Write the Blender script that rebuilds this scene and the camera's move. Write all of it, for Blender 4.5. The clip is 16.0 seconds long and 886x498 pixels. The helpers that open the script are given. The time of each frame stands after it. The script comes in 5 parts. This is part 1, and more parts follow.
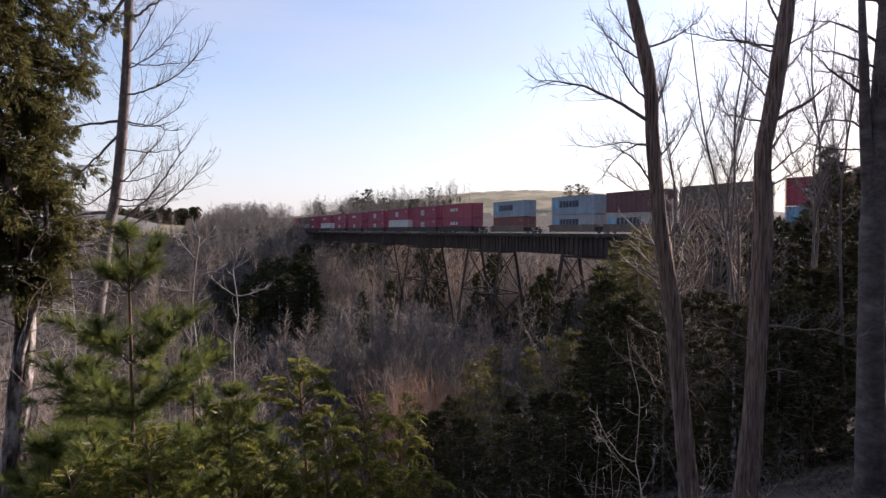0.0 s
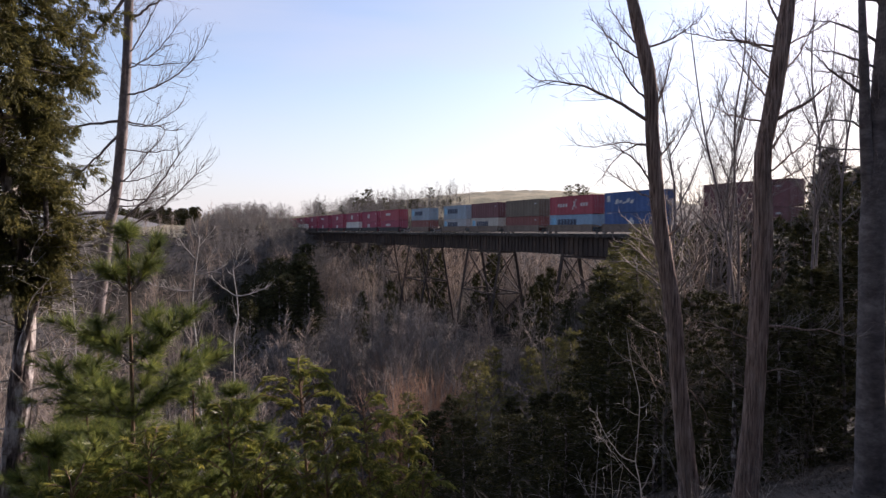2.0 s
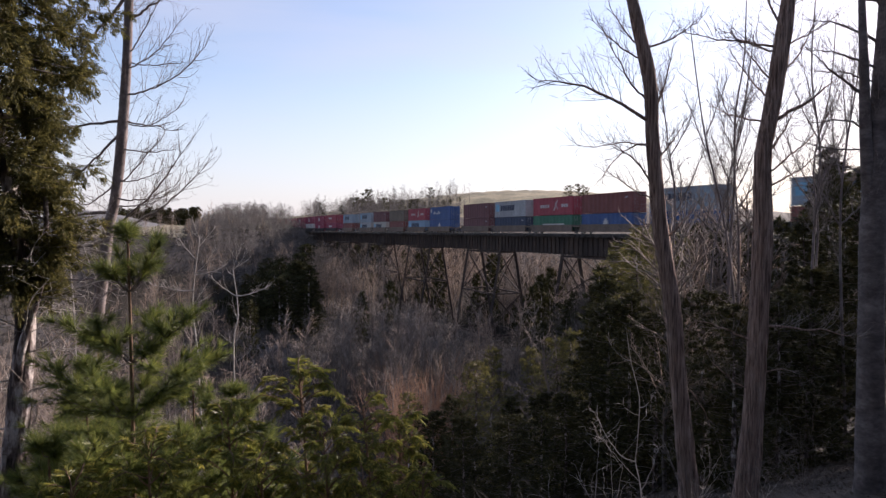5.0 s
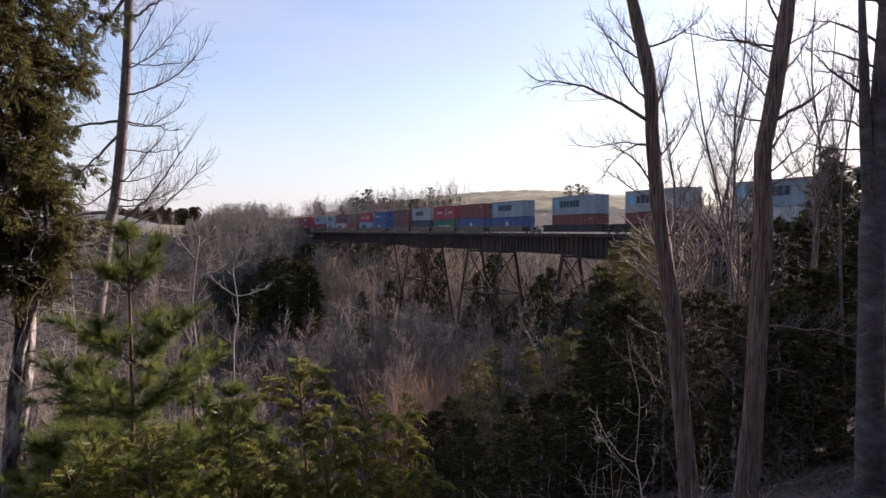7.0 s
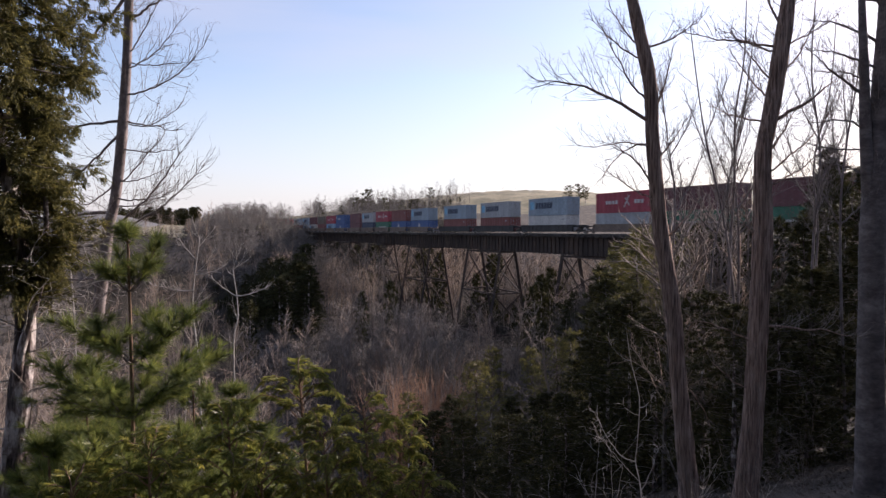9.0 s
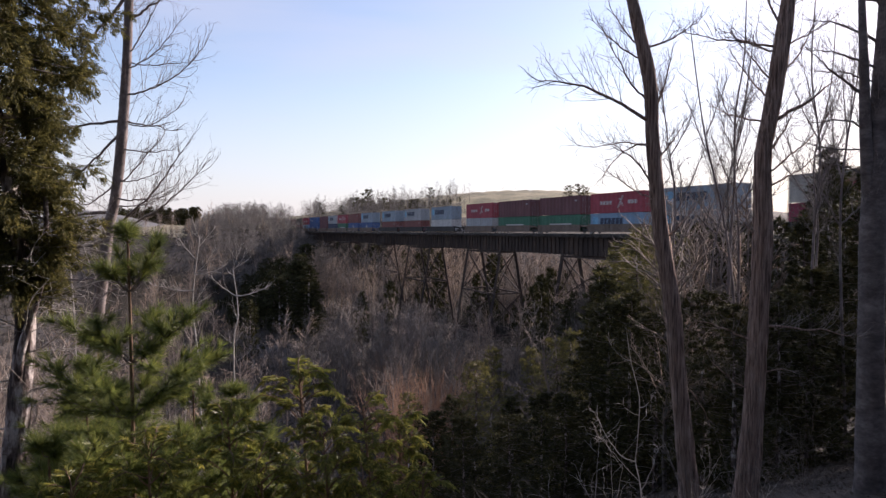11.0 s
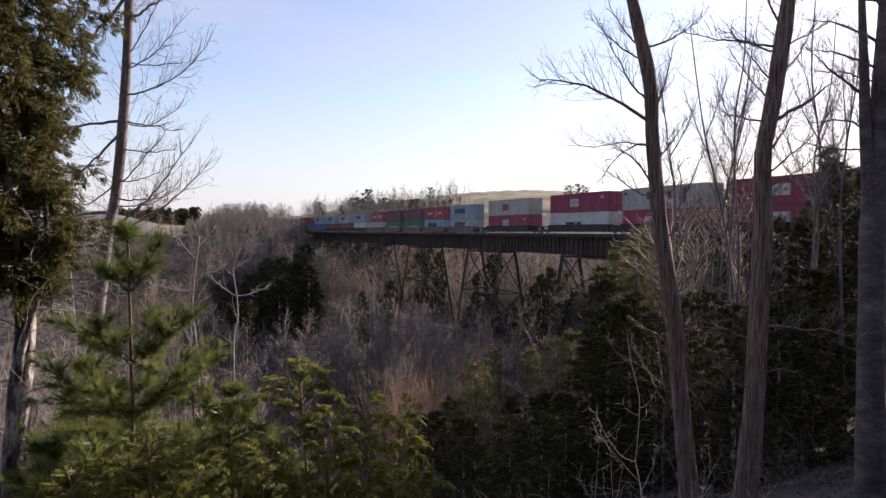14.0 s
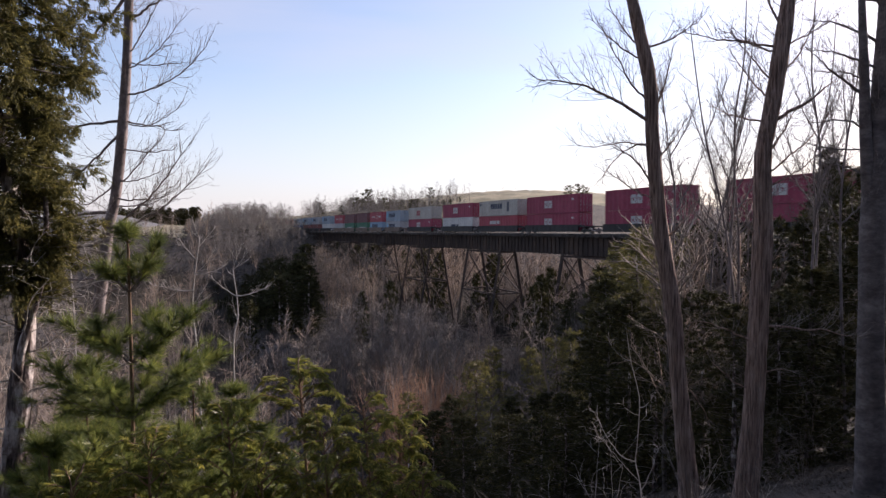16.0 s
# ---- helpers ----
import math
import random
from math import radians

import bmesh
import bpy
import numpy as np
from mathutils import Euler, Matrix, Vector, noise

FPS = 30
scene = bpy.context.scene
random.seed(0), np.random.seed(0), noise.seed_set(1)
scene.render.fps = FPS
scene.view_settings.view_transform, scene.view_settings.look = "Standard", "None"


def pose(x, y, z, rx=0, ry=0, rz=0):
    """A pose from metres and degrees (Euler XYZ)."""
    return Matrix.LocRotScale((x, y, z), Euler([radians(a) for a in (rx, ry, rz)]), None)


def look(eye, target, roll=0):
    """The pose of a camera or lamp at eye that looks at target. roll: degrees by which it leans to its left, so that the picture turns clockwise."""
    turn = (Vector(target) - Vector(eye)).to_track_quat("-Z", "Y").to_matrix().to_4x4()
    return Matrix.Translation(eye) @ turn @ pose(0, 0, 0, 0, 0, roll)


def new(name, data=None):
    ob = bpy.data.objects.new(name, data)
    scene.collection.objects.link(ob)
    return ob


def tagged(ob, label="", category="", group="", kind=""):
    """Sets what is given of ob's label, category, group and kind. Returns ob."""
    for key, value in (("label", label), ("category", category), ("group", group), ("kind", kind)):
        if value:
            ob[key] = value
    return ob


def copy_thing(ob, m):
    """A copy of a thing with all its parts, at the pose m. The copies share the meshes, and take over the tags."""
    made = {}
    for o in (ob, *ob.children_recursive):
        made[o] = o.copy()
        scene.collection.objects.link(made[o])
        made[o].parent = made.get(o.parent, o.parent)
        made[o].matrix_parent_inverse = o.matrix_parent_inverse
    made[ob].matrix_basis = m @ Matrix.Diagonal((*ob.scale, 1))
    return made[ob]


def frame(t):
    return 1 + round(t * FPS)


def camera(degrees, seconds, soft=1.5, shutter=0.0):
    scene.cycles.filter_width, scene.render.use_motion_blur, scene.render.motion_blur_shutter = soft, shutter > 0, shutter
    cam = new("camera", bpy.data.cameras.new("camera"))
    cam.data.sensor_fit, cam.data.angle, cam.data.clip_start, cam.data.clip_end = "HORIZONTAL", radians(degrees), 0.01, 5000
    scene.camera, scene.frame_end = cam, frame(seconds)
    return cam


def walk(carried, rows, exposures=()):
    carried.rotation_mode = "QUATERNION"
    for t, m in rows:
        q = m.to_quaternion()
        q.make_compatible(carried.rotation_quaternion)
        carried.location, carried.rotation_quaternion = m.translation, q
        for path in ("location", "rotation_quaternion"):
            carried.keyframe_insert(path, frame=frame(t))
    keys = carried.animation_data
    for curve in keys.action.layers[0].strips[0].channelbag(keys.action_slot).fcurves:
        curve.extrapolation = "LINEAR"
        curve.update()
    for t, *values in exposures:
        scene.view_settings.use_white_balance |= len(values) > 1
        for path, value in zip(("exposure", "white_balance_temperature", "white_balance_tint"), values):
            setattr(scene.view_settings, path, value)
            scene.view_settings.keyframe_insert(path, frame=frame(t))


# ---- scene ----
EYE = (0.0, 0.0, 0.5)
cam = camera(64.0, 16.0, soft=1.4, shutter=0.5)
VIEW = pose(*EYE, 90 - 1.5, 0, 0)
walk(cam, [(0.0, VIEW), (16.0, VIEW)], exposures=((0.0, 0.8, 6380, 24), (16.0, 0.8, 6380, 24)))

# ---- light ----
SUN_AZ, SUN_EL = 48.0, 23.0          # degrees right of the view, degrees up
world = bpy.data.worlds.new("sky")
scene.world = world
world.use_nodes = True
wn = world.node_tree
sky = wn.nodes.new("ShaderNodeTexSky")
sky.sky_type, sky.sun_disc = "NISHITA", False
sky.sun_elevation, sky.sun_rotation = radians(SUN_EL), radians(SUN_AZ)
sky.air_density, sky.dust_density, sky.ozone_density = 1.0, 0.75, 1.2
# thin high cloud in long streaks over the whole sky
co = wn.nodes.new("ShaderNodeTexCoord")
mp = wn.nodes.new("ShaderNodeMapping")
mp.inputs["Scale"].default_value, mp.inputs["Rotation"].default_value = (1.2, 1.2, 7.0), (0.12, 0.2, 0.4)
veil = wn.nodes.new("ShaderNodeTexNoise")
veil.inputs["Scale"].default_value, veil.inputs["Detail"].default_value, veil.inputs["Roughness"].default_value = 1.6, 5, 0.5
wn.links.new(co.outputs["Generated"], mp.inputs[0])
wn.links.new(mp.outputs[0], veil.inputs["Vector"])
thick = wn.nodes.new("ShaderNodeMapRange")
thick.inputs[1].default_value, thick.inputs[2].default_value, thick.inputs[3].default_value, thick.inputs[4].default_value = 0.38, 0.72, 0.0, 0.42
wn.links.new(veil.outputs["Fac"], thick.inputs[0])
cloud = wn.nodes.new("ShaderNodeMix")
cloud.data_type = "RGBA"
cloud.inputs[7].default_value = (4.2, 4.35, 4.8, 1)
up = wn.nodes.new("ShaderNodeSeparateXYZ")
wn.links.new(co.outputs["Generated"], up.inputs[0])
low = wn.nodes.new("ShaderNodeMapRange")
low.inputs[1].default_value, low.inputs[2].default_value, low.inputs[3].default_value, low.inputs[4].default_value = 0.0, 0.24, 0.72, 0.0
wn.links.new(up.outputs[2], low.inputs[0])
most = wn.nodes.new("ShaderNodeMath")
most.operation = "MAXIMUM"
wn.links.new(thick.outputs[0], most.inputs[0])
wn.links.new(low.outputs[0], most.inputs[1])
wn.links.new(most.outputs[0], cloud.inputs[0])
wn.links.new(sky.outputs[0], cloud.inputs[6])
wn.links.new(cloud.outputs[2], wn.nodes["Background"].inputs[0])
wn.nodes["Background"].inputs[1].default_value = 0.105
sun_data = bpy.data.lights.new("sun", "SUN")
sun_data.energy, sun_data.angle, sun_data.color = 4.8, radians(0.6), (1.0, 0.9, 0.76)
sun = new("sun", sun_data)
az, el = radians(SUN_AZ), radians(SUN_EL)
TO_SUN = Vector((math.sin(az) * math.cos(el), math.cos(az) * math.cos(el), math.sin(el)))
sun.matrix_world = look((0, 0, 80), Vector((0, 0, 80)) - TO_SUN)

# ---- the railway's line: s metres along it, p metres across from the camera ----
ALPHA = radians(22.08)
SA, CA = math.sin(ALPHA), math.cos(ALPHA)
HEADING = 90 + 22.08
TRACK_P = 61.3
SPEED = 23.44


def line(s, p=TRACK_P):
    return p * CA - s * SA, p * SA + s * CA


# ---- materials ----
def material(name):
    m = bpy.data.materials.new(name)
    m.use_nodes = True
    nt = m.node_tree
    return m, nt, nt.nodes["Principled BSDF"]


def ramp_node(nt, stops):
    r = nt.nodes.new("ShaderNodeValToRGB")
    while len(r.color_ramp.elements) < len(stops):
        r.color_ramp.elements.new(0.5)
    for e, (at, c) in zip(r.color_ramp.elements, stops):
        e.position, e.color = at, (*c, 1)
    return r


def noise_node(nt, scale, detail=6, stretch=(1, 1, 1), space="Object", rough=0.6):
    co = nt.nodes.new("ShaderNodeTexCoord")
    mp = nt.nodes.new("ShaderNodeMapping")
    mp.inputs["Scale"].default_value = stretch
    n = nt.nodes.new("ShaderNodeTexNoise")
    n.inputs["Scale"].default_value, n.inputs["Detail"].default_value = scale, detail
    n.inputs["Roughness"].default_value = rough
    nt.links.new(co.outputs[space], mp.inputs[0])
    nt.links.new(mp.outputs[0], n.inputs["Vector"])
    return n


def bump(nt, bsdf, height, strength, distance):
    b = nt.nodes.new("ShaderNodeBump")
    b.inputs["Strength"].default_value, b.inputs["Distance"].default_value = strength, distance
    nt.links.new(height, b.inputs["Height"])
    nt.links.new(b.outputs[0], bsdf.inputs["Normal"])


def blend(nt, a, b, fac, mode="MIX"):
    m = nt.nodes.new("ShaderNodeMix")
    m.data_type, m.blend_type = "RGBA", mode
    for sock, val in ((m.inputs[6], a), (m.inputs[7], b), (m.inputs[0], fac)):
        if isinstance(val, (tuple, float, int)):
            sock.default_value = (*val, 1) if isinstance(val, tuple) else val
        else:
            nt.links.new(val, sock)
    return m.outputs[2]


def rough_surface(name, dark, mid, light, scale, fine, stretch=(1, 1, 1), rough=0.85, depth=0.02, strength=0.6, metal=0.0, vary=0.0, hard=0.23):
    """Two scales of noise: broad stains and fine grain, with relief."""
    m, nt, b = material(name)
    n1 = noise_node(nt, scale, 5, stretch)
    n2 = noise_node(nt, fine, 8, stretch, rough=0.7)
    r = ramp_node(nt, [(0.5 - hard, dark), (0.5, mid), (0.5 + hard, light)])
    nt.links.new(n1.outputs["Fac"], r.inputs[0])
    g = ramp_node(nt, [(0.3, (0.45, 0.45, 0.45)), (0.7, (1.3, 1.3, 1.3))])
    nt.links.new(n2.outputs["Fac"], g.inputs[0])
    col = blend(nt, r.outputs[0], g.outputs[0], 0.8, "MULTIPLY")
    if vary:
        oi = nt.nodes.new("ShaderNodeObjectInfo")
        v = ramp_node(nt, [(0, (1 - vary, 1 - vary, 1 - vary)), (0.45, (1.1, 0.98, 0.9)), (0.7, (1 - vary * 0.5, 1 - vary * 0.45, 1 - vary * 0.4)), (0.88, (1.25, 1.05, 0.85)), (1, (1 + vary * 1.6, 1 + vary * 1.6, 1 + vary * 1.6))])
        nt.links.new(oi.outputs["Random"], v.inputs[0])
        col = blend(nt, col, v.outputs[0], 1.0, "MULTIPLY")
    nt.links.new(col, b.inputs["Base Color"])
    b.inputs["Roughness"].default_value, b.inputs["Metallic"].default_value = rough, metal
    bump(nt, b, n2.outputs["Fac"], strength, depth)
    return m


def foliage(name, dark, light, yellow, through_amount=0.35, patch=0.9, gloss=0.2):
    """Leaves: colour varies from spray to spray and over patches; some light passes through."""
    m, nt, b = material(name)
    geo = nt.nodes.new("ShaderNodeNewGeometry")
    r = ramp_node(nt, [(0.0, dark), (0.62, light), (0.95, yellow)])
    n = noise_node(nt, patch, 4)
    mix = nt.nodes.new("ShaderNodeMath")
    mix.operation = "MULTIPLY_ADD"
    mix.inputs[1].default_value = 0.55
    half = nt.nodes.new("ShaderNodeMath")
    half.operation = "MULTIPLY"
    half.inputs[1].default_value = 0.6
    nt.links.new(n.outputs["Fac"], half.inputs[0])
    nt.links.new(geo.outputs["Random Per Island"], mix.inputs[0])
    nt.links.new(half.outputs[0], mix.inputs[2])
    nt.links.new(mix.outputs[0], r.inputs[0])
    nt.links.new(r.outputs[0], b.inputs["Base Color"])
    b.inputs["Roughness"].default_value, b.inputs["Specular IOR Level"].default_value = 0.75 - gloss, gloss + 0.05
    t = nt.nodes.new("ShaderNodeBsdfTranslucent")
    nt.links.new(r.outputs[0], t.inputs[0])
    ms = nt.nodes.new("ShaderNodeMixShader")
    ms.inputs[0].default_value = through_amount
    out = nt.nodes["Material Output"]
    nt.links.new(b.outputs[0], ms.inputs[1])
    nt.links.new(t.outputs[0], ms.inputs[2])
    nt.links.new(ms.outputs[0], out.inputs[0])
    return m


BARK_FURROW = rough_surface("furrowed_bark", (0.1, 0.064, 0.05), (0.33, 0.225, 0.178), (0.5, 0.375, 0.31), 40, 95, (1, 1, 0.055), depth=0.03, strength=1.0, hard=0.15)
BARK_PINK = rough_surface("pinkish_grey_bark", (0.1, 0.077, 0.072), (0.19, 0.15, 0.14), (0.32, 0.265, 0.25), 5, 34, (1, 1, 0.6), depth=0.01)
BARK_PINE = rough_surface("thin_brown_bark", (0.1, 0.055, 0.03), (0.2, 0.12, 0.07), (0.33, 0.21, 0.13), 6, 40, (1, 1, 0.5), depth=0.006)
BARK_SMOOTH = rough_surface("smooth_grey_bark", (0.095, 0.075, 0.07), (0.185, 0.148, 0.14), (0.3, 0.25, 0.235), 4, 30, (1, 1, 0.5), depth=0.01)
BARK_ASH = rough_surface("ashen_ringed_bark", (0.06, 0.05, 0.047), (0.125, 0.105, 0.1), (0.22, 0.19, 0.18), 3, 13, (1, 1, 1.8), depth=0.02, hard=0.2)
BARK_PEEL = rough_surface("peeling_cedar_bark", (0.045, 0.03, 0.026), (0.2, 0.145, 0.128), (0.62, 0.55, 0.51), 7, 30, (1, 1, 0.33), depth=0.035, strength=1.0, hard=0.08)
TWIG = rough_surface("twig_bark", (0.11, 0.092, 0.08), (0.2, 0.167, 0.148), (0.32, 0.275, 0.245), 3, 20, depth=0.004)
# paler copy of the twig bark, with sunlight put into its colour
TWIG_PALE = rough_surface("sunlit_pale_twig", (0.3, 0.27, 0.23), (0.42, 0.38, 0.34), (0.55, 0.5, 0.46), 3, 20, depth=0.004)
WOOD_GREY = rough_surface("bare_grey_wood", (0.12, 0.098, 0.083), (0.225, 0.189, 0.165), (0.37, 0.325, 0.29), 0.3, 6, depth=0.01, vary=0.42)
WOOD_RUSSET = rough_surface("russet_twigs", (0.19, 0.09, 0.05), (0.31, 0.165, 0.095), (0.42, 0.25, 0.155), 0.5, 6, depth=0.01)
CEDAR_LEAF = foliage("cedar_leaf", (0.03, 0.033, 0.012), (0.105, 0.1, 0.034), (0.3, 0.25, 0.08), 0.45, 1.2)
CEDAR_TIP = foliage("yellowing_cedar_leaf", (0.052, 0.064, 0.016), (0.2, 0.212, 0.048), (0.52, 0.44, 0.095), 0.62, 3.5, 0.35)
PINE_LEAF = foliage("pine_needles", (0.04, 0.055, 0.016), (0.142, 0.173, 0.045), (0.33, 0.325, 0.085), 0.5, 1.5, 0.3)
BRUSHWOOD = rough_surface("dull_brushwood", (0.05, 0.038, 0.029), (0.1, 0.078, 0.062), (0.18, 0.145, 0.12), 0.1, 3.0, depth=0.01)
FAR_WOOD = rough_surface("far_bare_wood", (0.075, 0.063, 0.055), (0.135, 0.116, 0.103), (0.21, 0.184, 0.166), 0.05, 3.0, depth=0.01)
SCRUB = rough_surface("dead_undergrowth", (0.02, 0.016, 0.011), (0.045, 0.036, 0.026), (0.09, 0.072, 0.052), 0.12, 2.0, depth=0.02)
# leaf colour lowered to hold the gully's deep shade
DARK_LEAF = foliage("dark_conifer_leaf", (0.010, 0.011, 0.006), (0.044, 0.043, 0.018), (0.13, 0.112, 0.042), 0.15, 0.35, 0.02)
LITTER = rough_surface("leaf_litter", (0.028, 0.021, 0.015), (0.062, 0.048, 0.036), (0.13, 0.1, 0.078), 0.5, 9, depth=0.06, strength=1.0)
GRASS_DRY = rough_surface("dry_grass", (0.13, 0.12, 0.062), (0.25, 0.212, 0.118), (0.37, 0.31, 0.185), 0.06, 1.2, depth=0.1, hard=0.16)
GRAVEL = rough_surface("grey_gravel", (0.075, 0.075, 0.075), (0.125, 0.123, 0.12), (0.19, 0.186, 0.182), 0.1, 3, depth=0.1)
STEEL = rough_surface("rusty_dark_steel", (0.018, 0.012, 0.01), (0.042, 0.027, 0.021), (0.088, 0.056, 0.04), 0.6, 8, (1, 1, 0.4), rough=0.85, depth=0.005)
TIMBER = rough_surface("weathered_timber", (0.028, 0.023, 0.02), (0.052, 0.043, 0.037), (0.1, 0.085, 0.073), 1.5, 10, depth=0.01)
RAIL = rough_surface("worn_rail_steel", (0.14, 0.12, 0.11), (0.25, 0.23, 0.22), (0.35, 0.33, 0.32), 2, 20, rough=0.4, metal=0.7)
CONCRETE = rough_surface("stained_concrete", (0.2, 0.19, 0.17), (0.32, 0.3, 0.28), (0.42, 0.4, 0.37), 0.7, 8, depth=0.01)


def paint(name, c, fade=0.25):
    d = tuple(x * (1 - fade) for x in c)
    l = tuple(min(1, x * (1 + fade) + 0.015) for x in c)
    return rough_surface(name, d, c, l, 0.35, 7, (1, 1, 0.4), rough=0.7, depth=0.003, strength=0.3)


P = {
    "red": paint("red_paint", (0.235, 0.026, 0.056)), "crimson": paint("bright_red_paint", (0.275, 0.036, 0.052)),
    "maroon": paint("maroon_paint", (0.112, 0.036, 0.04)), "brown": paint("brown_red_paint", (0.154, 0.042, 0.035)),
    "olive": paint("olive_brown_paint", (0.112, 0.084, 0.059)), "grey": paint("pale_blue_grey_paint", (0.210, 0.259, 0.301)),
    "silver": paint("light_grey_paint", (0.280, 0.287, 0.294)), "white": paint("dirty_white_paint", (0.434, 0.420, 0.399)),
    "beige": paint("beige_paint", (0.350, 0.322, 0.280)), "blue": paint("blue_paint", (0.03, 0.074, 0.195)),
    "skyblue": paint("light_blue_paint", (0.17, 0.265, 0.36)), "navy": paint("navy_paint", (0.021, 0.035, 0.070)),
    "green": paint("green_paint", (0.022, 0.115, 0.068)), "black": paint("black_car_paint", (0.021, 0.020, 0.020)),
    "tan": paint("tan_car_paint", (0.140, 0.101, 0.077)), "ink": paint("dark_blue_ink", (0.021, 0.032, 0.063)),
    "star": paint("bright_blue_patch", (0.14, 0.33, 0.47)),
}


# ---- mesh tools ----
class Geo:
    """Gathers vertices and faces of one mesh."""

    def __init__(self):
        self.v, self.f, self.n = [], [], 0

    def add(self, verts, faces):
        self.v.append(np.asarray(verts, float).reshape(-1, 3))
        self.f.append(np.asarray(faces, int) + self.n)
        self.n += len(self.v[-1])

    def box(self, lo, hi):
        x0, y0, z0 = lo
        x1, y1, z1 = hi
        self.add([(x0, y0, z0), (x1, y0, z0), (x1, y1, z0), (x0, y1, z0), (x0, y0, z1), (x1, y0, z1), (x1, y1, z1), (x0, y1, z1)],
                 [(0, 3, 2, 1), (4, 5, 6, 7), (0, 1, 5, 4), (1, 2, 6, 5), (2, 3, 7, 6), (3, 0, 4, 7)])

    def beam(self, a, b, w, h):
        """A square-cut bar from a to b."""
        a, b = np.array(a, float), np.array(b, float)
        d = (b - a) / np.linalg.norm(b - a)
        up = np.array((0, 0, 1.0)) if abs(d[2]) < 0.9 else np.array((1.0, 0, 0))
        u = np.cross(d, up)
        u /= np.linalg.norm(u)
        w2 = np.cross(u, d)
        o = [u * i * w / 2 + w2 * j * h / 2 for i, j in ((-1, -1), (1, -1), (1, 1), (-1, 1))]
        self.add([a + q for q in o] + [b + q for q in o],
                 [(3, 2, 1, 0), (4, 5, 6, 7), (0, 1, 5, 4), (1, 2, 6, 5), (2, 3, 7, 6), (3, 0, 4, 7)])

    def tube(self, pts, radii, sides, ridges=0.0, phase=0.0):
        pts, radii = np.asarray(pts, float), np.asarray(radii, float)
        k = len(pts)
        tan = np.gradient(pts, axis=0)
        tan /= np.linalg.norm(tan, axis=1)[:, None] + 1e-9
        ref = np.array((0.31, 0.95, 0.05)) if abs(tan[0] @ np.array((0.31, 0.95, 0.05))) < 0.85 else np.array((0.95, -0.31, 0.05))
        u = np.cross(tan, ref)
        u /= np.linalg.norm(u, axis=1)[:, None] + 1e-9
        w = np.cross(tan, u)
        a = np.linspace(0, 2 * np.pi, sides, endpoint=False)
        swell = np.ones((k, sides))
        if ridges:
            zz = pts[:, 2:3]
            swell += ridges * (np.abs(np.sin(6.5 * a[None] + 1.1 * np.sin(2.3 * zz + phase) + phase)) - 0.6 + 0.5 * np.sin(11 * a[None] - 3.7 * zz + 2 * phase) * np.sin(5.1 * zz))
        ring = pts[:, None] + (radii[:, None] * swell)[:, :, None] * (u[:, None] * np.cos(a)[None, :, None] + w[:, None] * np.sin(a)[None, :, None])
        i = np.arange(k - 1)[:, None] * sides
        j = np.arange(sides)[None]
        jn = (j + 1) % sides
        quads = np.stack([i + j, i + jn, i + sides + jn, i + sides + j], -1).reshape(-1, 4)
        self.add(ring.reshape(-1, 3), quads)

    def spikes(self, start, end, radius):
        """Thin three-sided tapering twigs, many at once."""
        start, end, radius = np.asarray(start, float), np.asarray(end, float), np.asarray(radius, float)
        d = end - start
        u = np.cross(d, (0.31, 0.9, 0.3))
        u /= np.linalg.norm(u, axis=1)[:, None] + 1e-9
        w = np.cross(d, u)
        w /= np.linalg.norm(w, axis=1)[:, None] + 1e-9
        r = radius[:, None]
        v = np.stack([start + u * r, start + (-0.5 * u + 0.87 * w) * r, start + (-0.5 * u - 0.87 * w) * r, end], 1)
        f = np.array([(0, 1, 3), (1, 2, 3), (2, 0, 3)])[None] + (np.arange(len(start)) * 4)[:, None, None]
        self.add(v.reshape(-1, 3), f.reshape(-1, 3))

    def stamp(self, template, faces, pos, axis, normal, size):
        """Many copies of a small flat piece: template x along axis, z along normal."""
        pos, axis, normal, size = (np.asarray(q, float) for q in (pos, axis, normal, size))
        axis = axis / (np.linalg.norm(axis, axis=1)[:, None] + 1e-9)
        side = np.cross(normal, axis)
        side /= np.linalg.norm(side, axis=1)[:, None] + 1e-9
        nor = np.cross(axis, side)
        t = np.asarray(template, float)
        v = pos[:, None] + size[:, None, None] * (t[None, :, 0:1] * axis[:, None] + t[None, :, 1:2] * side[:, None] + t[None, :, 2:3] * nor[:, None])
        f = np.asarray(faces, int)[None] + (np.arange(len(pos)) * len(t))[:, None, None]
        self.add(v.reshape(-1, 3), f.reshape(-1, f.shape[-1]))

    def mesh(self, name, mat, smooth=False, shift=(0, 0, 0)):
        me = bpy.data.meshes.new(name)
        v = np.concatenate(self.v) - np.array(shift)
        faces = []
        for f in self.f:
            faces += f.tolist()
        me.from_pydata(v.tolist(), [], faces)
        if smooth:
            me.polygons.foreach_set("use_smooth", [True] * len(me.polygons))
        if mat:
            me.materials.append(mat)
        me.update()
        return me


def part(name, geo, mat, parent, label="", smooth=False):
    ob = new(name, geo.mesh(name, mat, smooth))
    ob.parent = parent
    if label:
        ob["label"] = label
    return ob


def thing(name, at, label, category, group="", kind=""):
    return tagged(new(name), label, category, group, kind) if at is None else place(tagged(new(name), label, category, group, kind), at)


def place(ob, at):
    ob.matrix_basis = at if isinstance(at, Matrix) else pose(*at)
    return ob


# ---- the land ----
def smooth(a, b, x):
    t = np.clip((x - a) / (b - a), 0, 1)
    return t * t * (3 - 2 * t)


